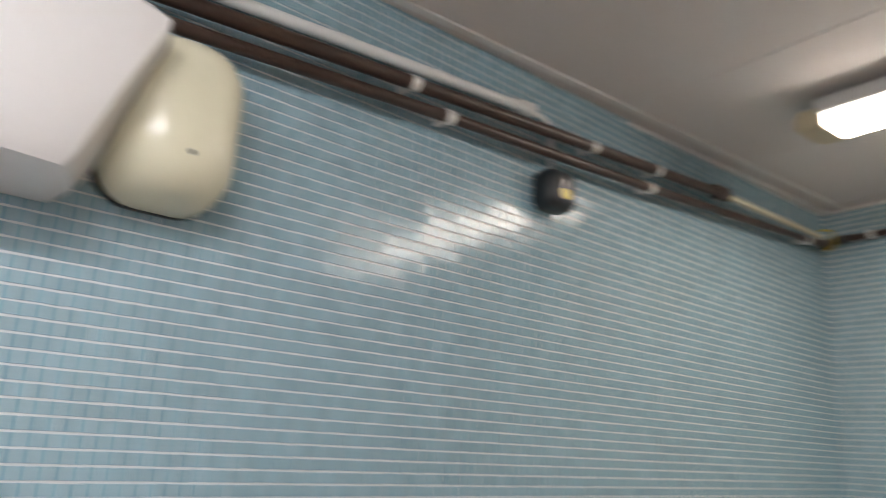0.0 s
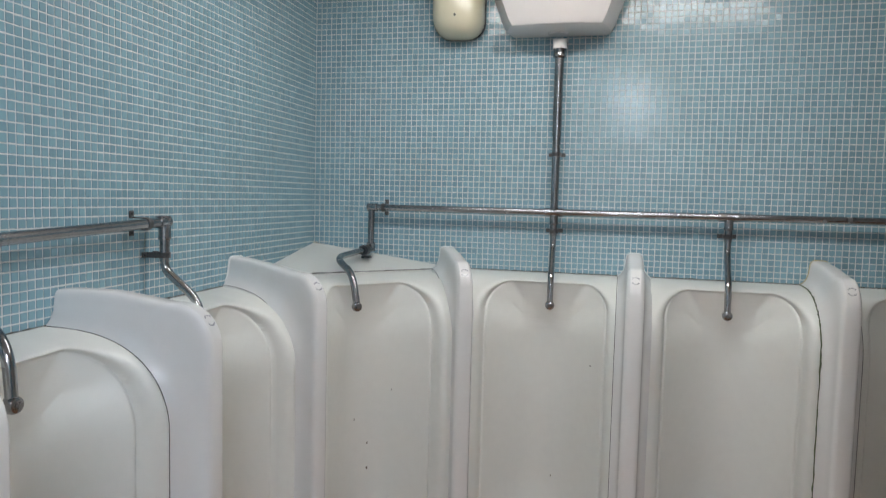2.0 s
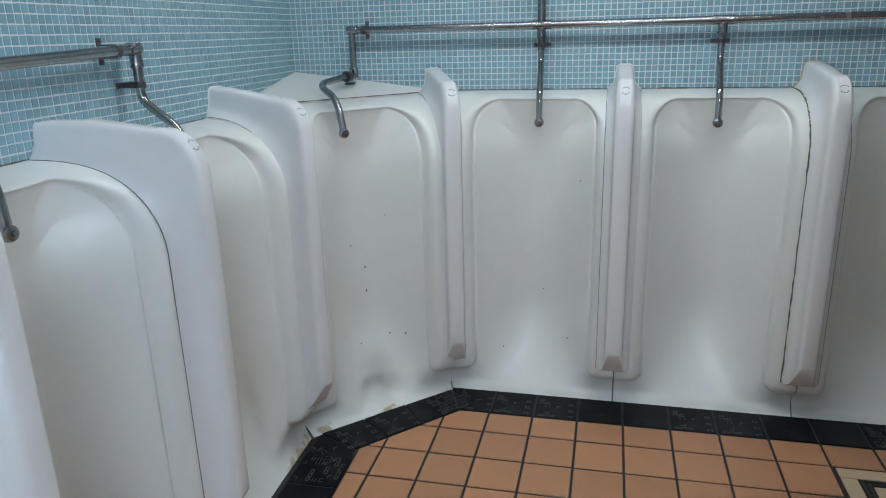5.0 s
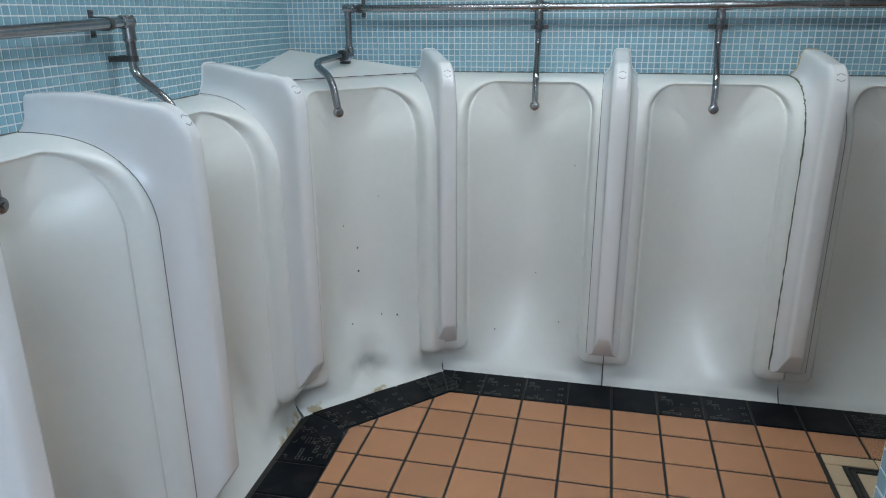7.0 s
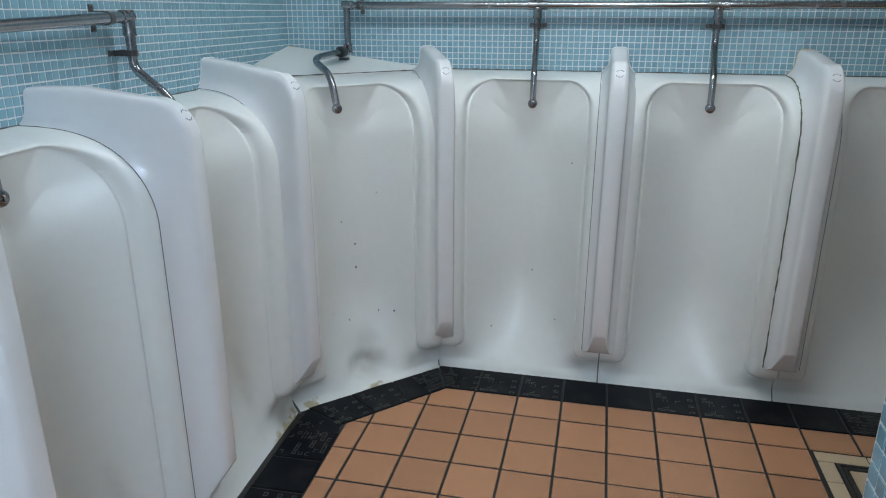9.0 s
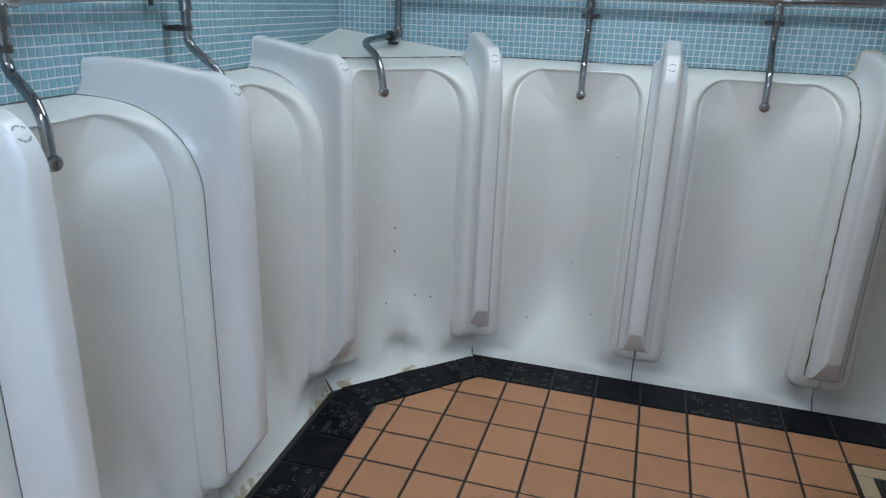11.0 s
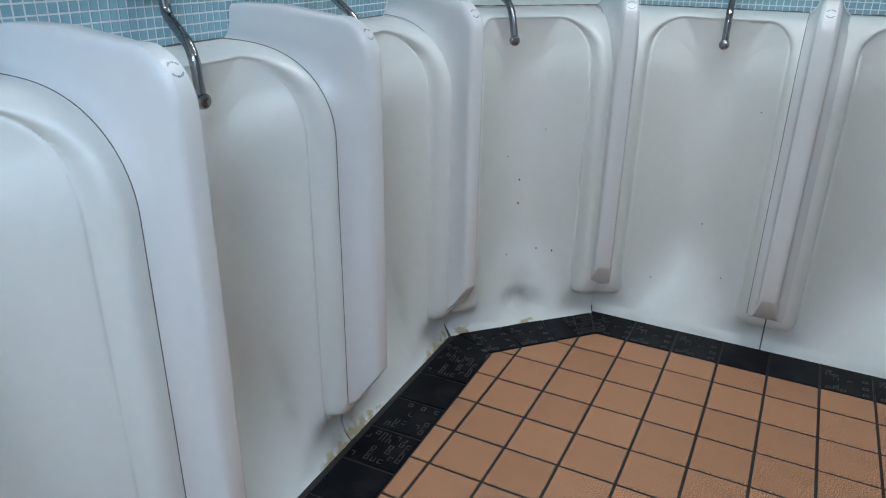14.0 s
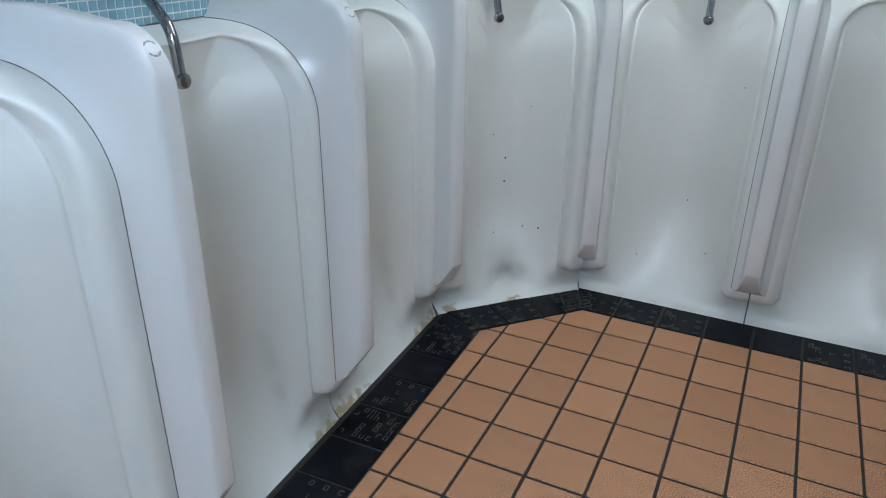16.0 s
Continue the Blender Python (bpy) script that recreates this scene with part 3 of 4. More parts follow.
def nozzle(parent, x, y, z, turn=0):
    bm = tube([(0, 0.012, 0), (0, 0.004, 0), (0, -0.006, 0), (0, -0.012, 0), (0, -0.014, 0)], [0.012, 0.0165, 0.0165, 0.014, 0.010], 16)
    tube([(0, -0.013, 0), (0, -0.019, 0)], 0.006, 10, bm)
    ob = part("nozzle", bm, STEEL, parent, "round worn chrome spreader nozzle")
    ob.matrix_basis = pose(x, y, z, 0, 0, turn)
    return ob


flush = thing("flush_pipe", pose(0, 0, 0), "tarnished chrome flush pipe along the blue mosaic wall", "pipe")
ZB, YP = 1.322, WALL_Y - 0.052
part("main_pipe", tube([(-0.415, YP, ZB), (2.3, YP, ZB)], PIPE_R, 14), STEEL, flush)
for k, x in enumerate((0.285, 0.888, 1.490)):
    collar((x - 0.035, YP, ZB), (x + 0.035, YP, ZB), PIPE_R + 0.004, flush, "tee")
    collar((x, YP, ZB - 0.045), (x, YP, ZB - 0.008), PIPE_R + 0.004, flush, "tee")
    bracket(pose(x, YP, ZB - 0.068), flush)
    spreader(flush, x, YP, ZB - 0.01, x + (0.008 if k == 0 else -0.008), WALL_Y - 0.180, 0.997)
# vertical from the cistern
part("down_pipe", tube([(0.285, YP, ZB), (0.285, YP, 1.90)], 0.0145, 14), STEEL, flush, "thick tarnished downpipe from the cistern")
part("down_pipe_upper", tube([(0.285, YP, 1.60), (0.285, YP, 1.91)], 0.0165, 14), STEEL, flush)
bracket(pose(0.285, YP, 1.534), flush)
collar((0.285, YP, 1.88), (0.285, YP, 1.915), 0.024, flush, "union", CHROME)
collar((0.285, YP, 1.912), (0.285, YP, 1.945), 0.027, flush, "union", WHITE_PLASTIC)
# the end that serves the corner stall
collar((-0.44, YP, ZB), (-0.40, YP, ZB), PIPE_R + 0.004, flush, "elbow")
part("drop_pipe", tube([(-0.424, YP, ZB + 0.012), (-0.424, YP, 1.168)], PIPE_R, 14), STEEL, flush)
collar((-0.424, YP, 1.150), (-0.424, YP, 1.185), PIPE_R + 0.005, flush, "elbow")
pts = rounded([(-0.424, YP, 1.160), (-0.428, 0.30, 1.158), (-0.446, 0.070, 1.146), (-0.338, -0.040, 1.105), (-0.312, -0.064, 1.006)], 0.07)
part("spreader_pipe", tube(pts, PIPE_R * 0.95, 14), STEEL, flush, "tarnished pipe bent over the corner stall")
part("hose_clamp", tube([(-0.4265, 0.325, 1.158), (-0.428, 0.295, 1.158)], 0.020, 12), BLACK_PLASTIC, flush, "black clamp")
part("hose_clamp_tail", box(-0.432, -0.398, 0.285, 0.315, 1.128, 1.138, 0.003), BLACK_PLASTIC, flush)
nozzle(flush, -0.311, -0.067, 1.0, 40)
bracket(pose(-0.375, YP, ZB, 0, 90, 0), flush)

flush_left = thing("flush_pipe", LEFT @ pose(0.3, 0, -0.035), "tarnished chrome flush pipe on the shorter mosaic wall", "pipe")
YL = -0.055
part("main_pipe", tube([(-2.6, YL, ZB - 0.072), (-0.675, YL, ZB)], PIPE_R * 1.05, 14), STEEL, flush_left)
collar((-0.70, YL, ZB), (-0.658, YL, ZB), PIPE_R + 0.004, flush_left, "elbow")
collar((-0.672, YL, ZB - 0.045), (-0.672, YL, ZB + 0.016), PIPE_R + 0.004, flush_left, "elbow")
bracket(pose(-0.745, YL, ZB - 0.003, 0, 90, 0), flush_left)
for k in range(3):
    x = (-0.672, -1.228, -1.79)[k]
    z = ZB - 0.021 * k
    if k:
        collar((x - 0.04, YL, z), (x + 0.04, YL, z), PIPE_R + 0.0045, flush_left, "tee")
        collar((x, YL, z - 0.05), (x, YL, z - 0.008), PIPE_R + 0.004, flush_left, "tee")
    bracket(pose(x, YL, z - 0.085), flush_left)
    spreader(flush_left, x, YL, z - 0.01, (-0.682, -1.275, -1.87)[k], -0.166, 1.028)


# ---- high level fittings ----
def rounded_rect(a, b, r, n=5):
    pts = []
    for cx, cy, s in ((a - r, b - r, 0), (-a + r, b - r, 90), (-a + r, -b + r, 180), (a - r, -b + r, 270)):
        for k in range(n + 1):
            t = radians(s + 90 * k / n)
            pts.append((cx + r * math.cos(t), cy + r * math.sin(t)))
    return pts


def make_dryer(m, label):
    """A domed cover on the wall: rings from the wall outwards; local -y faces the room."""
    ob = thing("hand_dryer", m, label, "hand dryer", "hand dryers")
    rings = []
    for y, a, b, r in ((0.0, 0.088, 0.128, 0.060), (-0.02, 0.095, 0.134, 0.065), (-0.06, 0.094, 0.133, 0.068), (-0.095, 0.087, 0.125, 0.068),
                       (-0.120, 0.070, 0.112, 0.060), (-0.134, 0.045, 0.085, 0.042), (-0.139, 0.015, 0.045, 0.014)):
        rings.append([(x, y, z * (1.0 if z > 0 else 1.0)) for x, z in rounded_rect(a, b, r)])
    part("cover", ring_stack(rings), CREAM, ob, "cream domed cover", angle=70)
    part("backplate", ring_stack([[(x, y, z) for x, z in rounded_rect(0.096, 0.131, 0.06)] for y in (0.006, -0.004)]), BLACK_PLASTIC, ob, "thin black backplate")
    part("sensor", tube([(0.006, -0.125, -0.066), (0.006, -0.137, -0.066)], 0.0045, 10), BLACK_PLASTIC, ob, "small dark sensor hole")
    return ob


make_dryer(pose(-0.094, WALL_Y - 0.004, 2.093), "cream domed wall fitting beside the cistern")
make_dryer(on_left(-2.05, 1.891, 0.004), "cream domed wall fitting beside the cistern")


def make_cistern(m, label):
    """Automatic flushing cistern: wide above, narrow below, bowed front. Origin at the bottom, on the wall; local -y faces the room."""
    ob = thing("cistern", m, label, "cistern", "high level cisterns")
    rings = []
    for z, half, deep, bow in ((-0.006, 0.172, 0.140, 0.012), (0.002, 0.188, 0.160, 0.016), (0.020, 0.199, 0.172, 0.018), (0.12, 0.236, 0.186, 0.026), (0.214, 0.273, 0.198, 0.032),
                               (0.229, 0.276, 0.197, 0.033), (0.236, 0.272, 0.192, 0.033)):
        ring = [(half * 0.97, 0.0, z), (-half * 0.97, 0.0, z)]
        chamfer = 0.055
        ring.append((-half, -deep * 0.45, z))
        for k in range(11):
            x = -1 + 2 * k / 10
            ring.append((x * (half - chamfer * 0.62), -deep - bow * (1 - x * x), z + 0.012 * (1 - x * x) * (z / 0.236)))
        ring.append((half, -deep * 0.45, z))
        rings.append(ring)
    part("tank", ring_stack(rings), CISTERN, ob, "white tapered tank", angle=28)
    part("outlet_boss", tube([(0, -0.055, -0.012), (0, -0.055, 0.004)], [0.034, 0.044], 18), CISTERN, ob)
    bm = tube([(-0.02, -0.10, 0.235), (-0.02, -0.10, 0.300)], 0.012, 10)
    tube([(-0.05, -0.10, 0.285), (0.04, -0.10, 0.285)], 0.010, 10, bm)
    tube(rounded([(0.035, -0.10, 0.285), (0.055, -0.10, 0.285), (0.055, -0.10, 0.238)], 0.012), 0.011, 10, bm)
    part("inlet_valve", bm, BRASS, ob, "brass inlet valve")
    part("solenoid", box(-0.048, 0.010, -0.125, -0.075, 0.300, 0.350, 0.006), BLACK_PLASTIC, ob, "black solenoid block")
    part("solenoid_plug", box(0.010, 0.036, -0.115, -0.085, 0.322, 0.338, 0.003), BLACK_PLASTIC, ob)
    return ob


make_cistern(pose(0.280, WALL_Y - 0.003, 1.972), "white high level cistern tapering to its foot")
make_cistern(on_left(-2.36, 1.747, 0.003), "white high level cistern tapering to its foot")


def make_sensor(m, label):
    ob = thing("sensor_box", m, label, "sensor", "flush sensors")
    rings = [[(x, y, z) for x, z in rounded_rect(a, b, r)] for y, a, b, r in
             ((0.0, 0.044, 0.046, 0.020), (-0.02, 0.050, 0.050, 0.026), (-0.045, 0.049, 0.049, 0.027), (-0.058, 0.042, 0.042, 0.026), (-0.062, 0.030, 0.031, 0.020))]
    part("casing", ring_stack(rings), BLACK_PLASTIC, ob, "black rounded casing", angle=60)
    part("lens", ring_stack([[(x, y, z - 0.014) for x, z in rounded_rect(0.017, 0.012, 0.009)] for y in (-0.055, -0.0655)]), YELLOW, ob, "small yellow lens")
    part("window", ring_stack([[(x, y, z + 0.012) for x, z in rounded_rect(0.012, 0.009, 0.003)] for y in (-0.055, -0.0640)]), DARK_METAL, ob)
    return ob


make_sensor(pose(0.618, WALL_Y - 0.002, 2.187), "black flush sensor box with a yellow lens")
make_sensor(on_left(-1.152, 2.038, 0.002), "black flush sensor box with a yellow lens")
cable = thing("sensor_cable", pose(0, 0, 0), "white cable from the valve to the sensor", "cable")
part("sheath", tube(rounded([(0.325, 0.33, 2.302), (0.40, 0.35, 2.262), (0.50, 0.385, 2.243), (0.60, 0.40, 2.240)], 0.04), 0.0055, 8), WHITE_PLASTIC, cable)


def clips(parent, points, wall_axis):
    for p in points:
        bm = tube([(0, 0, -0.010), (0, 0, 0.010)], 0.0165, 12)
        box(-0.008, 0.008, 0.0, 0.045, -0.008, 0.008, bm=bm)
        ob = part("pipe_clip", bm, WHITE_PLASTIC, parent, "white plastic pipe clip")
        ob.matrix_basis = pose(*p, 0, 90, 0) if wall_axis == "y" else pose(*p, 0, 0, 90) @ pose(0, 0, 0, 0, 90, 0)


YT = WALL_Y - 0.042
feed = thing("water_pipe", pose(0, 0, 0), "dark brown painted water pipe under the ceiling", "pipe")
part("pipe", tube(rounded([(WALL_X + 0.045, YT, 2.258), (0.15, YT, 2.258), (0.235, YT, 2.268), (0.262, YT - 0.04, 2.262)], 0.05), 0.0125, 12), BROWN_PIPE, feed)
clips(feed, [(-0.50, YT, 2.258), (-0.145, YT, 2.258), (0.11, YT, 2.258)], "y")
collar((-0.635, YT, 2.258), (-0.575, YT, 2.258), 0.018, feed, "union", DARK_METAL)

XT = WALL_X + 0.042
SIDE = LEFT @ pose(0.3, 0, 0) @ pose(WALL_X, 0, 0, 0, 0, 90).inverted()
feed_a = thing("water_pipe", SIDE, "lower dark brown water pipe along the mosaic wall", "pipe")
part("pipe", tube([(XT, YT - 0.02, 2.236), (XT, -0.78, 2.149), (XT, -1.5, 2.106), (XT, -2.9, 2.00)], 0.0130, 12), BROWN_PIPE, feed_a)
collar((XT, YT - 0.012, 2.250), (XT, YT - 0.075, 2.230), 0.019, feed_a, "elbow", BROWN_PIPE)
clips(feed_a, [(XT, 0.18, 2.218), (XT, -0.78, 2.149), (XT, -1.5, 2.106), (XT, -2.2, 2.053)], "x")
feed_b = thing("water_pipe", SIDE, "upper dark brown water pipe along the mosaic wall", "pipe")
part("pipe", tube([(XT + 0.005, -0.42, 2.232), (XT + 0.005, -1.16, 2.178), (XT + 0.005, -1.95, 2.116), (XT + 0.005, -2.9, 2.04)], 0.0150, 12), BROWN_PIPE, feed_b)
collar((XT + 0.005, -0.45, 2.230), (XT + 0.005, -0.385, 2.235), 0.024, feed_b, "coupling", BROWN_PIPE)
part("bare_pipe", tube([(XT + 0.005, -0.39, 2.235), (XT + 0.005, 0.30, 2.256)], 0.0105, 12), CREAM, feed_b, "cream plastic end of the pipe")
clips(feed_b, [(XT + 0.005, -0.75, 2.208), (XT + 0.005, -1.03, 2.188), (XT + 0.005, -1.6, 2.144)], "x")
part("wire", tube(rounded([(XT + 0.01, 0.28, 2.275), (XT + 0.03, 0.33, 2.29), (XT + 0.035, 0.345, 2.23), (XT, 0.34, 2.215)], 0.03), 0.004, 8), YELLOW, feed_b, "loop of yellow wire")
conduit = thing("conduit", SIDE, "white plastic conduit with a cable to the sensor", "conduit")
part("conduit_tube", tube([(WALL_X + 0.025, -2.9, 2.085), (WALL_X + 0.025, -1.94, 2.166), (WALL_X + 0.025, -1.25, 2.222)], 0.0125, 12), WHITE_PLASTIC, conduit)
part("end_socket", tube([(WALL_X + 0.025, -1.28, 2.220), (WALL_X + 0.025, -1.23, 2.224)], 0.018, 12), WHITE_PLASTIC, conduit)
part("cable", tube(rounded([(WALL_X + 0.025, -1.24, 2.223), (WALL_X + 0.02, -1.16, 2.220), (WALL_X + 0.014, -1.15, 2.15), (WALL_X + 0.014, -1.152, 2.085)], 0.05), 0.0065, 8), WHITE_PLASTIC, conduit, "white cable hanging to the sensor")

# ---- ceiling lamp ----
lamp = thing("ceiling_light", TILT @ pose(0.46, -0.52, CEIL), "long fluorescent ceiling light with a yellowed diffuser", "light")
part("housing", box(-0.72, 0.72, -0.050, 0.050, -0.022, -0.0005, 0.006), STRIP, lamp, "white metal housing")
part("tray", box(-0.70, 0.70, -0.086, 0.086, -0.060, -0.020, 0.008), STRIP, lamp, "white metal tray behind the diffuser")
END = material("yellowed_diffuser_end", (0.62, 0.52, 0.36), 0.35, vary=0.15, scale=20, fine=90, bump=0.05)
for s in (-1, 1):
    rings = [[(s * x, y, z * 0.5 - 0.060) for y, z in rounded_rect(a, b, 0.018)] for x, a, b in ((0.690, 0.073, 0.060), (0.745, 0.071, 0.058), (0.762, 0.056, 0.044))]
    part("end_cap", ring_stack(rings), END, lamp, "yellowed plastic end cap", angle=60)
rings = [[(x, y, z * 0.5 - 0.066) for y, z in rounded_rect(0.068, 0.044, 0.020)] for x in (-0.690, 0.690)]
part("diffuser", ring_stack(rings), TUBE, lamp, "glowing white diffuser", angle=60)
# unseen lamp added behind the camera to brighten the left row with cool light
added_lamp = copy_thing(lamp, TILT @ pose(0.58, -3.05, CEIL, 0, 0, 90))
for ob in added_lamp.children:
    if ob.name.startswith("diffuser"):
        ob.data = ob.data.copy()
        ob.data.materials[0] = ADDED_COOL_TUBE

# ---- partition at the edge of the view ----
partition = slab("wall_partition", 0.8105, 0.949, -3.3, -1.598, -0.1, CEIL + 0.01, GROUT, "end of a partition wall in blue glass mosaic")

# ---- floor ----
# black edging along the urinals, with a worn relief of little squares on some tiles
BT = 0.165


def rings_relief(w, d, seed, keep):
    rng = random.Random(seed)
    bm = bmesh.new()
    nx, ny = int(w / 0.021), int(d / 0.021)
    for i in range(nx):
        for j in range(ny):
            if rng.random() > keep:
                continue
            x, y = (i - (nx - 1) / 2) * 0.0212, (j - (ny - 1) / 2) * 0.0212
            a, b, t = 0.0072, 0.0052, 0.0009
            for sx, sy, ex, ey in ((-a, -b, a, -b), (-a, b, a, b), (-a, -b, -a, b), (a, -b, a, b)):
                if rng.random() < 0.25:
                    continue
                box(x + min(sx, ex) - t, x + max(sx, ex) + t, y + min(sy, ey) - t, y + max(sy, ey) + t, -0.001, 0.0012, bm=bm)
    return bm


def bevelled_tile(name, w, d, mat, height=0.012, bevel=0.003):
    """A tile whose top lies at z = 0, with worn arrises."""
    bm = bmesh.new()
    a, b = w / 2, d / 2
    rings = [[(x, y, z) for x, y in ((-p, -q), (p, -q), (p, q), (-p, q))] for p, q, z in ((a, b, -height), (a, b, -bevel), (a - bevel * 0.4, b - bevel * 0.4, -bevel * 0.35), (a - bevel, b - bevel, 0))]
    ring_stack(rings, bm)
    data = bpy.data.meshes.new(name)
    bm.to_mesh(data)
    bm.free()
    data.materials.append(mat)
    return data


edging = thing("edging", pose(0, 0, 0), "black glazed edging tiles along the urinals", "edging", kind="structure")
black_mesh = bevelled_tile("black_tile", 0.150, BT - 0.004, BLACK_TILE)
reliefs = []
for seed, keep in ((1, 0.25), (2, 0.5), (3, 0.85)):
    bm = rings_relief(0.14, 0.15, seed, keep)
    data = bpy.data.meshes.new("relief")
    bm.to_mesh(data)
    bm.free()
    data.materials.append(WORN_RING)
    reliefs.append(data)


def edging_tile(m, kind, data=None):
    ob = new("black_tile", data or black_mesh)
    ob.parent, ob.matrix_basis = edging, m
    if kind is not None:
        r = new("relief", reliefs[kind])
        r.parent, r.matrix_basis = ob, Matrix.Identity(4)


rng = random.Random(4)
EY = WALL_Y - EDGE
for k in range(16):
    x = 0.0 + TILE * (k + 0.5) + 0.155
    kinds = {0: 0, 1: 0, 2: None, 3: None, 4: 0, 5: 0, 6: None, 7: None, 8: 2}
    edging_tile(pose(x, EY - BT / 2 + 0.002, rng.uniform(0.0, 0.0015)), kinds.get(k, None))
half_tile = bevelled_tile("black_tile", 0.118, BT - 0.004, BLACK_TILE)
edging_tile(pose(0.094, EY - BT / 2 + 0.002, 0), 0, half_tile)
EX = WALL_X + EDGE + 0.006
for k in range(16):
    y = -0.405 - TILE * (k + 0.5)
    edging_tile(on_left(y, rng.uniform(0.0, 0.0015), EDGE + BT / 2 - 0.021), {0: 1, 2: 0, 3: 1, 5: 0}.get(k))


def poly_tile(points, kind=None):
    cx, cy = sum(p[0] for p in points) / len(points), sum(p[1] for p in points) / len(points)
    bm = bmesh.new()
    def inset(d):
        return [(cx + (x - cx) * (1 - d), cy + (y - cy) * (1 - d)) for x, y in points]
    ring_stack([[(x - cx, y - cy, z) for x, y in inset(d)] for d, z in ((0.015, -0.012), (0.015, -0.003), (0.022, -0.001), (0.04, 0.0))], bm)
    data = bpy.data.meshes.new("black_tile")
    bm.to_mesh(data)
    bm.free()
    data.materials.append(BLACK_TILE)
    ob = new("black_tile", data)
    ob.parent, ob.matrix_basis = edging, pose(cx, cy, 0.0006)
    if kind is not None:
        r = new("relief", reliefs[kind])
        r.parent, r.matrix_basis = ob, pose(0, 0, 0, 0, 0, 46)


A, B = Vector((-0.389, -0.272)), Vector((-0.022, 0.128))       # outer ends of the slanting edge
C, D = Vector((-0.236, -0.338)), Vector((0.042, -0.036))       # inner ends
for k, (s, t, kind) in enumerate(((0.0, 0.30, 0), (0.30, 0.62, 0), (0.62, 0.86, None), (0.86, 1.0, 2))):
    poly_tile([A.lerp(B, s), C.lerp(D, s), C.lerp(D, t), A.lerp(B, t)], kind)
poly_tile([(-0.389, -0.276), (-0.389, -0.402), (-0.231, -0.402), (-0.238, -0.342)], 0)
poly_tile([(-0.018, 0.128), (0.046, -0.035), (0.034, 0.128)][::-1], None)

# terracotta quarry tiles: the near ones one by one, the far ones joined
full = bevelled_tile("quarry_tile", TILE - 0.008, TILE - 0.008, TERRACOTTA, bevel=0.0022)


def clipped(points, keep):
    """Clips a convex polygon with half planes (nx, ny, c): nx x + ny y >= c."""
    for nx, ny, c in keep:
        out = []
        for a, b in zip(points, points[1:] + points[:1]):
            da, db = nx * a[0] + ny * a[1] - c, nx * b[0] + ny * b[1] - c
            if da >= 0:
                out.append(a)
            if da * db < 0:
                s = da / (da - db)
                out.append((a[0] + (b[0] - a[0]) * s, a[1] + (b[1] - a[1]) * s))
        points = out
        if len(points) < 3:
            return []
    return points


slant = (D - C).normalized()
inside = [(math.cos(radians(1.6)), math.sin(radians(1.6)), (EX + BT - 0.004) * math.cos(radians(1.6)) - 0.3 * math.sin(radians(1.6))), (0, -1, -(EY - BT + 0.002)), (slant.y, -slant.x, slant.y * C.x - slant.x * C.y + 0.004)]
COVER = (1.245, 1.865, -0.775, -0.155)
rng = random.Random(11)
far = bmesh.new()
count = 0
for i in range(-3, 17):
    for j in range(0, 26):
        x0, y1 = i * TILE, -j * TILE
        pts = [(x0 + 0.004, y1 - TILE + 0.004), (x0 + TILE - 0.004, y1 - TILE + 0.004), (x0 + TILE - 0.004, y1 - 0.004), (x0 + 0.004, y1 - 0.004)]
        cx, cy = x0 + TILE / 2, y1 - TILE / 2
        if COVER[0] < cx < COVER[1] and COVER[2] < cy < COVER[3]:
            continue
        shape = clipped(pts, inside)
        if not shape:
            continue
        area = abs(sum(a[0] * b[1] - a[1] * b[0] for a, b in zip(shape, shape[1:] + shape[:1]))) / 2
        if area < 0.0004:
            continue
        lift = rng.uniform(-0.0012, 0.0004)
        if area > 0.0215 and cy > -2.3 and count < 290:
            ob = new("quarry_tile", full)
            ob.parent, ob.matrix_basis = floor, pose(cx, cy, lift, rng.uniform(-0.2, 0.2), rng.uniform(-0.2, 0.2), 0)
            count += 1
        elif cy > -2.3:
            mx, my = sum(p[0] for p in shape) / len(shape), sum(p[1] for p in shape) / len(shape)
            bm = bmesh.new()
            ring_stack([[((x - mx) * s, (y - my) * s, z) for x, y in shape] for s, z in ((1, -0.012), (1, -0.0022), (0.99, -0.0008), (0.97, 0))], bm)
            data = bpy.data.meshes.new("quarry_tile")
            bm.to_mesh(data)
            bm.free()
            data.materials.append(TERRACOTTA)
            ob = new("quarry_tile", data)
            ob.parent, ob.matrix_basis = floor, pose(mx, my, lift)
        else:
            mx, my = sum(p[0] for p in shape) / len(shape), sum(p[1] for p in shape) / len(shape)
            ring_stack([[(mx + (x - mx) * s, my + (y - my) * s, z + lift) for x, y in shape] for s, z in ((1, -0.012), (1, -0.0022), (0.985, 0))], far)
ob = mesh_object("quarry_tiles", far, TERRACOTTA)
ob.parent = floor
tagged(ob, kind="stuff")

# recessed access cover
cover = thing("access_cover", pose(COVER[0], COVER[3], 0), "recessed floor access cover with cream tile infill", "access cover")
w = COVER[1] - COVER[0]
for k, (x0, x1, y0, y1) in enumerate(((0.006, 0.155, -0.052, -0.004), (0.158, 0.31, -0.052, -0.004), (0.313, 0.465, -0.052, -0.004), (0.006, 0.052, -0.155, -0.055), (0.006, 0.052, -0.31, -0.158), (0.006, 0.052, -0.465, -0.313))):
    part("border_tile", box(x0, x1, y0, y1, -0.012, -0.0005, 0.0018, 1), COVER_TILE, cover, smooth=False)
bm = bmesh.new()
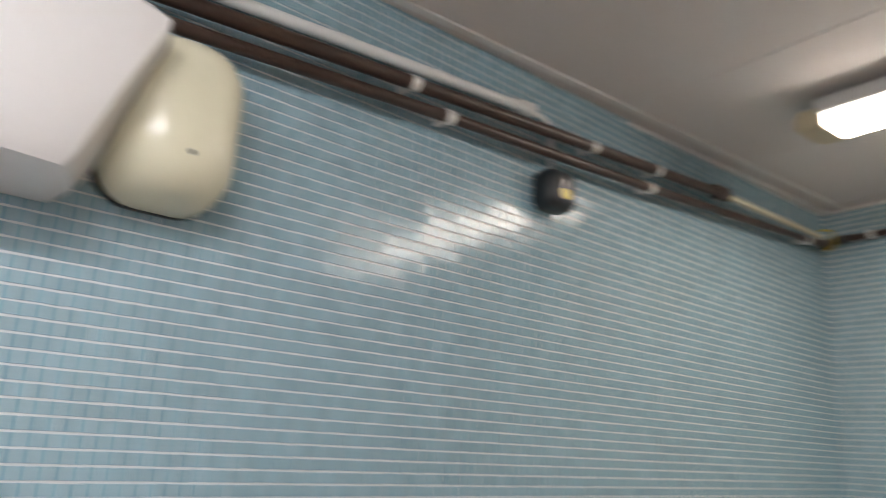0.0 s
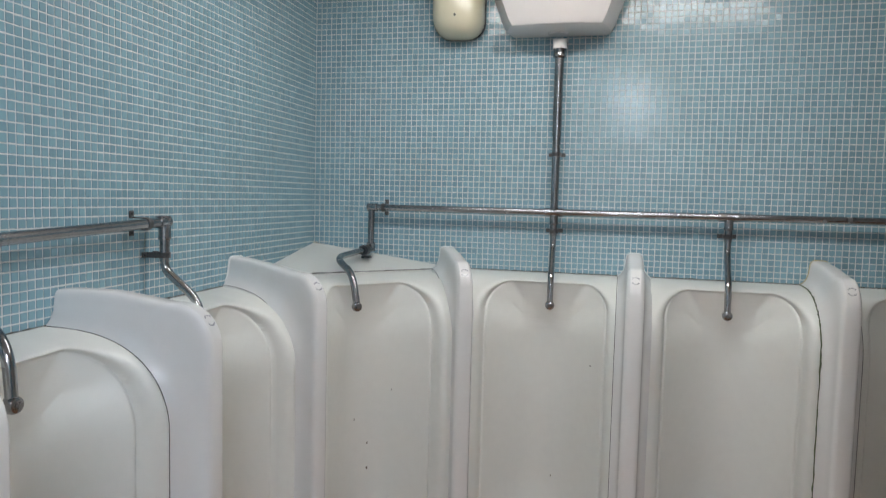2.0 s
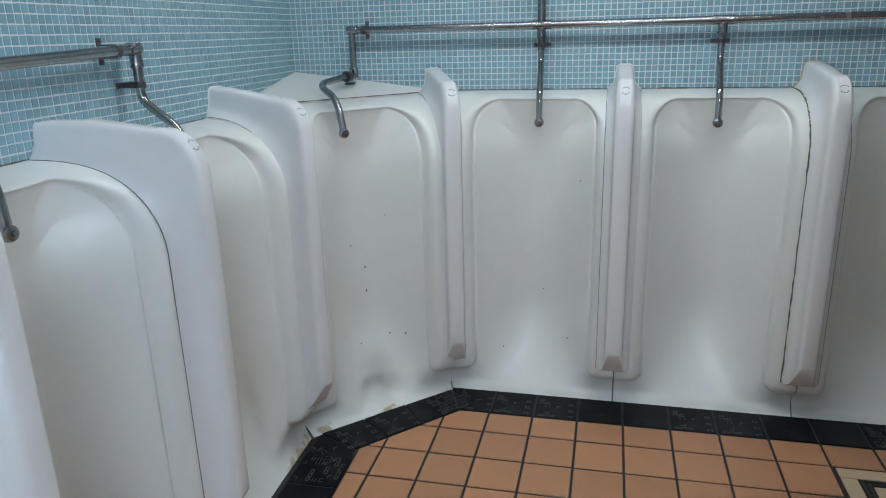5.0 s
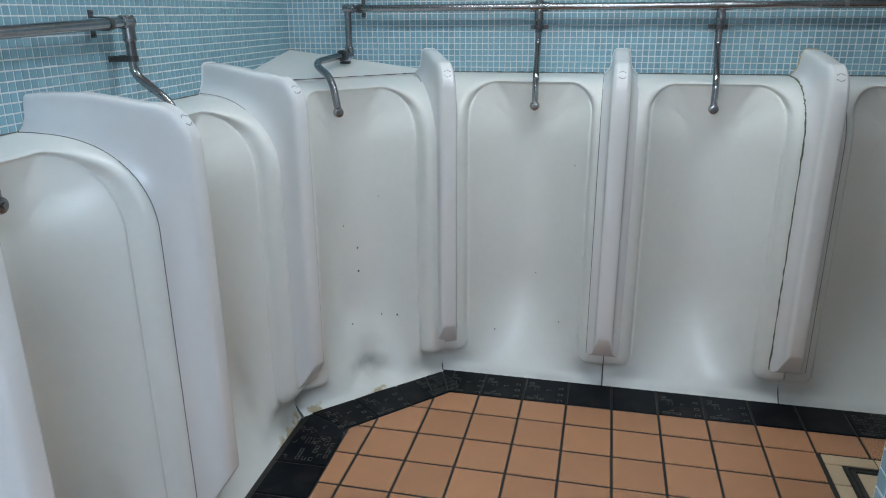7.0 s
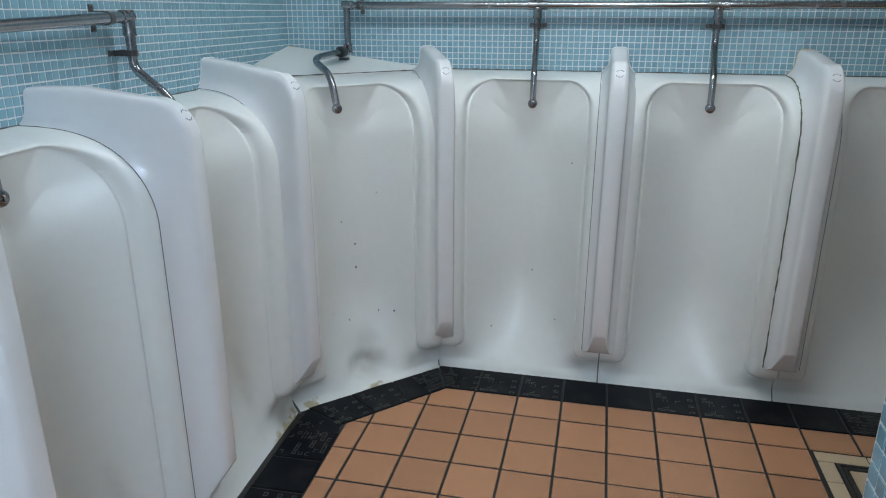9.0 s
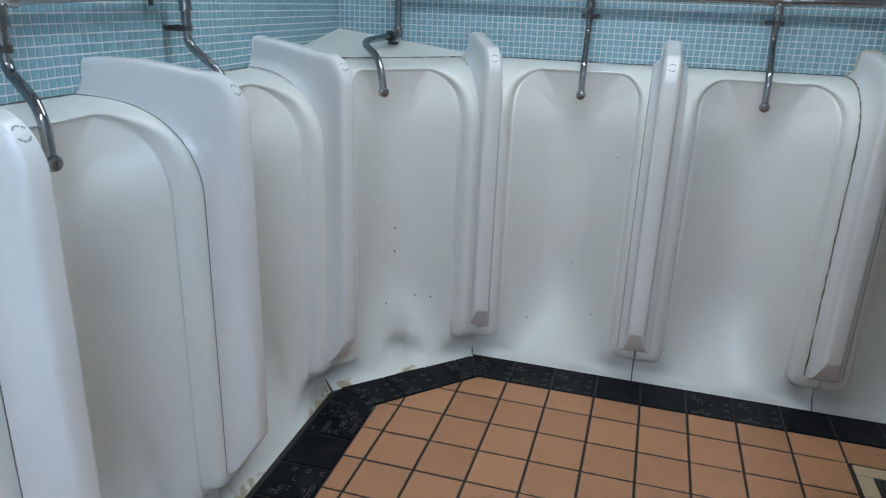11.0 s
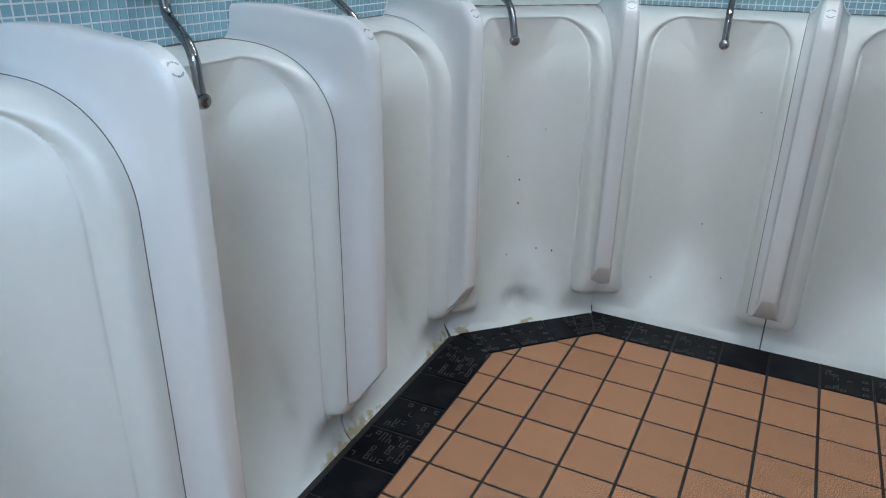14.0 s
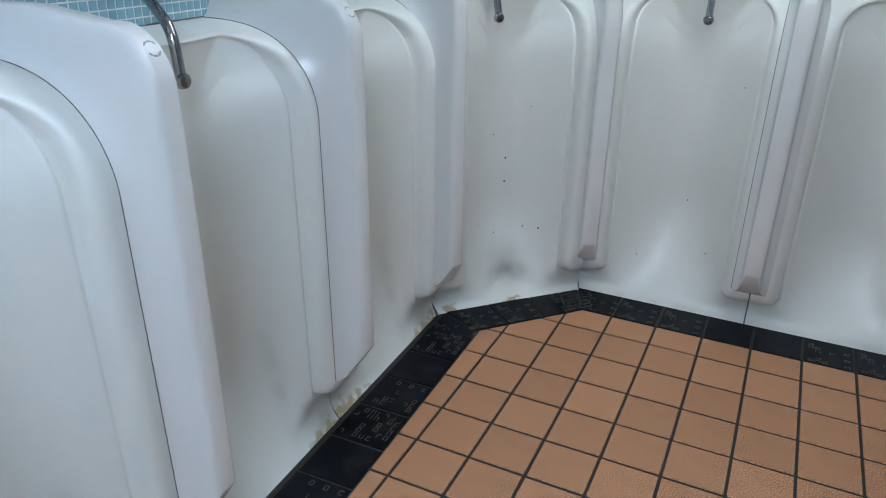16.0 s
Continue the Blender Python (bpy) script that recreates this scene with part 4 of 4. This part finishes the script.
for x0, x1, y0, y1 in ((0.058, 0.56, -0.066, -0.058), (0.058, 0.066, -0.56, -0.066), (0.072, 0.56, -0.082, -0.073), (0.072, 0.081, -0.56, -0.082)):
    box(x0, x1, y0, y1, -0.012, 0.001, bm=bm)
part("metal_frame", bm, FRAME_METAL, cover, "dark worn metal frame", smooth=False)
for i in range(3):
    for j in range(3):
        part("infill_tile", box(0.086 + 0.155 * i, 0.236 + 0.155 * i, -0.237 - 0.155 * j, -0.087 - 0.155 * j, -0.012, -0.001, 0.0018, 1), COVER_TILE, cover, smooth=False)

# ---- mosaic of the walls ----
MP = 0.0212


def mosaic(name, parent, us, ws, to_world, skip, near, limit):
    """Square glass pieces with soft arrises, slightly out of true. near: which ones are pieces of their own."""
    rng = np.random.default_rng(3)
    size, base, h = 0.0192, 0.0034, 0.0009
    verts, faces = [], []
    shape = [(-1, -1, 0, 0), (1, -1, 0, 0), (1, 1, 0, 0), (-1, 1, 0, 0)]
    single = bpy.data.meshes.new("mosaic_tile")
    s, t = size / 2, size / 2 - h
    single.from_pydata([(-s, -s, 0), (s, -s, 0), (s, s, 0), (-s, s, 0), (-t, -t, base), (t, -t, base), (t, t, base), (-t, t, base)], [],
                       [(0, 1, 5, 4), (1, 2, 6, 5), (2, 3, 7, 6), (3, 0, 4, 7), (4, 5, 6, 7)])
    single.materials.append(MOSAIC)
    made = 0
    for u in us:
        for w in ws:
            if skip(u, w):
                continue
            du, dw, tilt_u, tilt_w = rng.normal(0, 0.00025), rng.normal(0, 0.00025), rng.normal(0, 0.014), rng.normal(0, 0.014)
            if near(u, w) and made < limit:
                ob = new("mosaic_tile", single)
                ob.parent = parent
                ob.matrix_basis = to_world @ pose(u + du, w + dw, -0.0028, math.degrees(tilt_w), math.degrees(tilt_u), 0)
                made += 1
                continue
            k = len(verts)
            for r, z in ((s, -0.0028), (t, base - 0.0028)):
                for a, b in ((-1, -1), (1, -1), (1, 1), (-1, 1)):
                    verts.append((u + du + a * r, w + dw + b * r, z + (a * r * tilt_u + b * r * tilt_w if z > 0 else 0)))
            faces += [(k, k + 1, k + 5, k + 4), (k + 1, k + 2, k + 6, k + 5), (k + 2, k + 3, k + 7, k + 6), (k + 3, k, k + 4, k + 7), (k + 4, k + 5, k + 6, k + 7)]
    data = bpy.data.meshes.new(name)
    data.from_pydata(verts, [], faces)
    data.materials.append(MOSAIC)
    ob = new(name, data)
    ob.parent, ob.matrix_basis = parent, to_world
    tagged(ob, kind="stuff")


heights = np.arange(0.90 + MP / 2, CEIL - 0.012, MP)
back_frame = Matrix(((1, 0, 0, 0), (0, 0, -1, WALL_Y), (0, 1, 0, 0), (0, 0, 0, 1)))      # (u, w, out) -> (x, z, -y)
left_frame = Matrix(((1, 0, 0, 0), (0, 0, -1, 0), (0, 1, 0, 0), (0, 0, 0, 1)))       # in the wall's own frame
mosaic("mosaic_tiles", wall_back, np.arange(WALL_X - 0.008, RIGHT_X, MP), heights, back_frame, lambda u, w: False,
       lambda u, w: 0.02 < u < 0.56 and 1.10 < w < 1.36, 290)
mosaic("mosaic_tiles", wall_left, np.arange(WALL_Y + 0.3 - 0.011, REAR_Y + 1.2, -MP), heights, left_frame, lambda u, w: False,
       lambda u, w: -1.32 < u < -0.7 and 1.08 < w < 1.36, 290)
part_heights = np.arange(0.0 + MP / 2, 1.5, MP)
x0, x1, y1 = 0.81, 0.95, -1.5975
side_frame = Matrix(((0, 0, -1, x0), (-1, 0, 0, 0), (0, 1, 0, 0), (0, 0, 0, 1)))
mosaic("mosaic_tiles", partition, np.arange(1.598 + 0.012, 2.6, MP), part_heights, side_frame, lambda u, w: False, lambda u, w: False, 0)
end_frame = Matrix(((-1, 0, 0, 0), (0, 0, 1, y1), (0, 1, 0, 0), (0, 0, 0, 1)))
mosaic("mosaic_tiles", partition, np.arange(-x1 + 0.013, -x0, MP), part_heights, end_frame, lambda u, w: False, lambda u, w: False, 0)
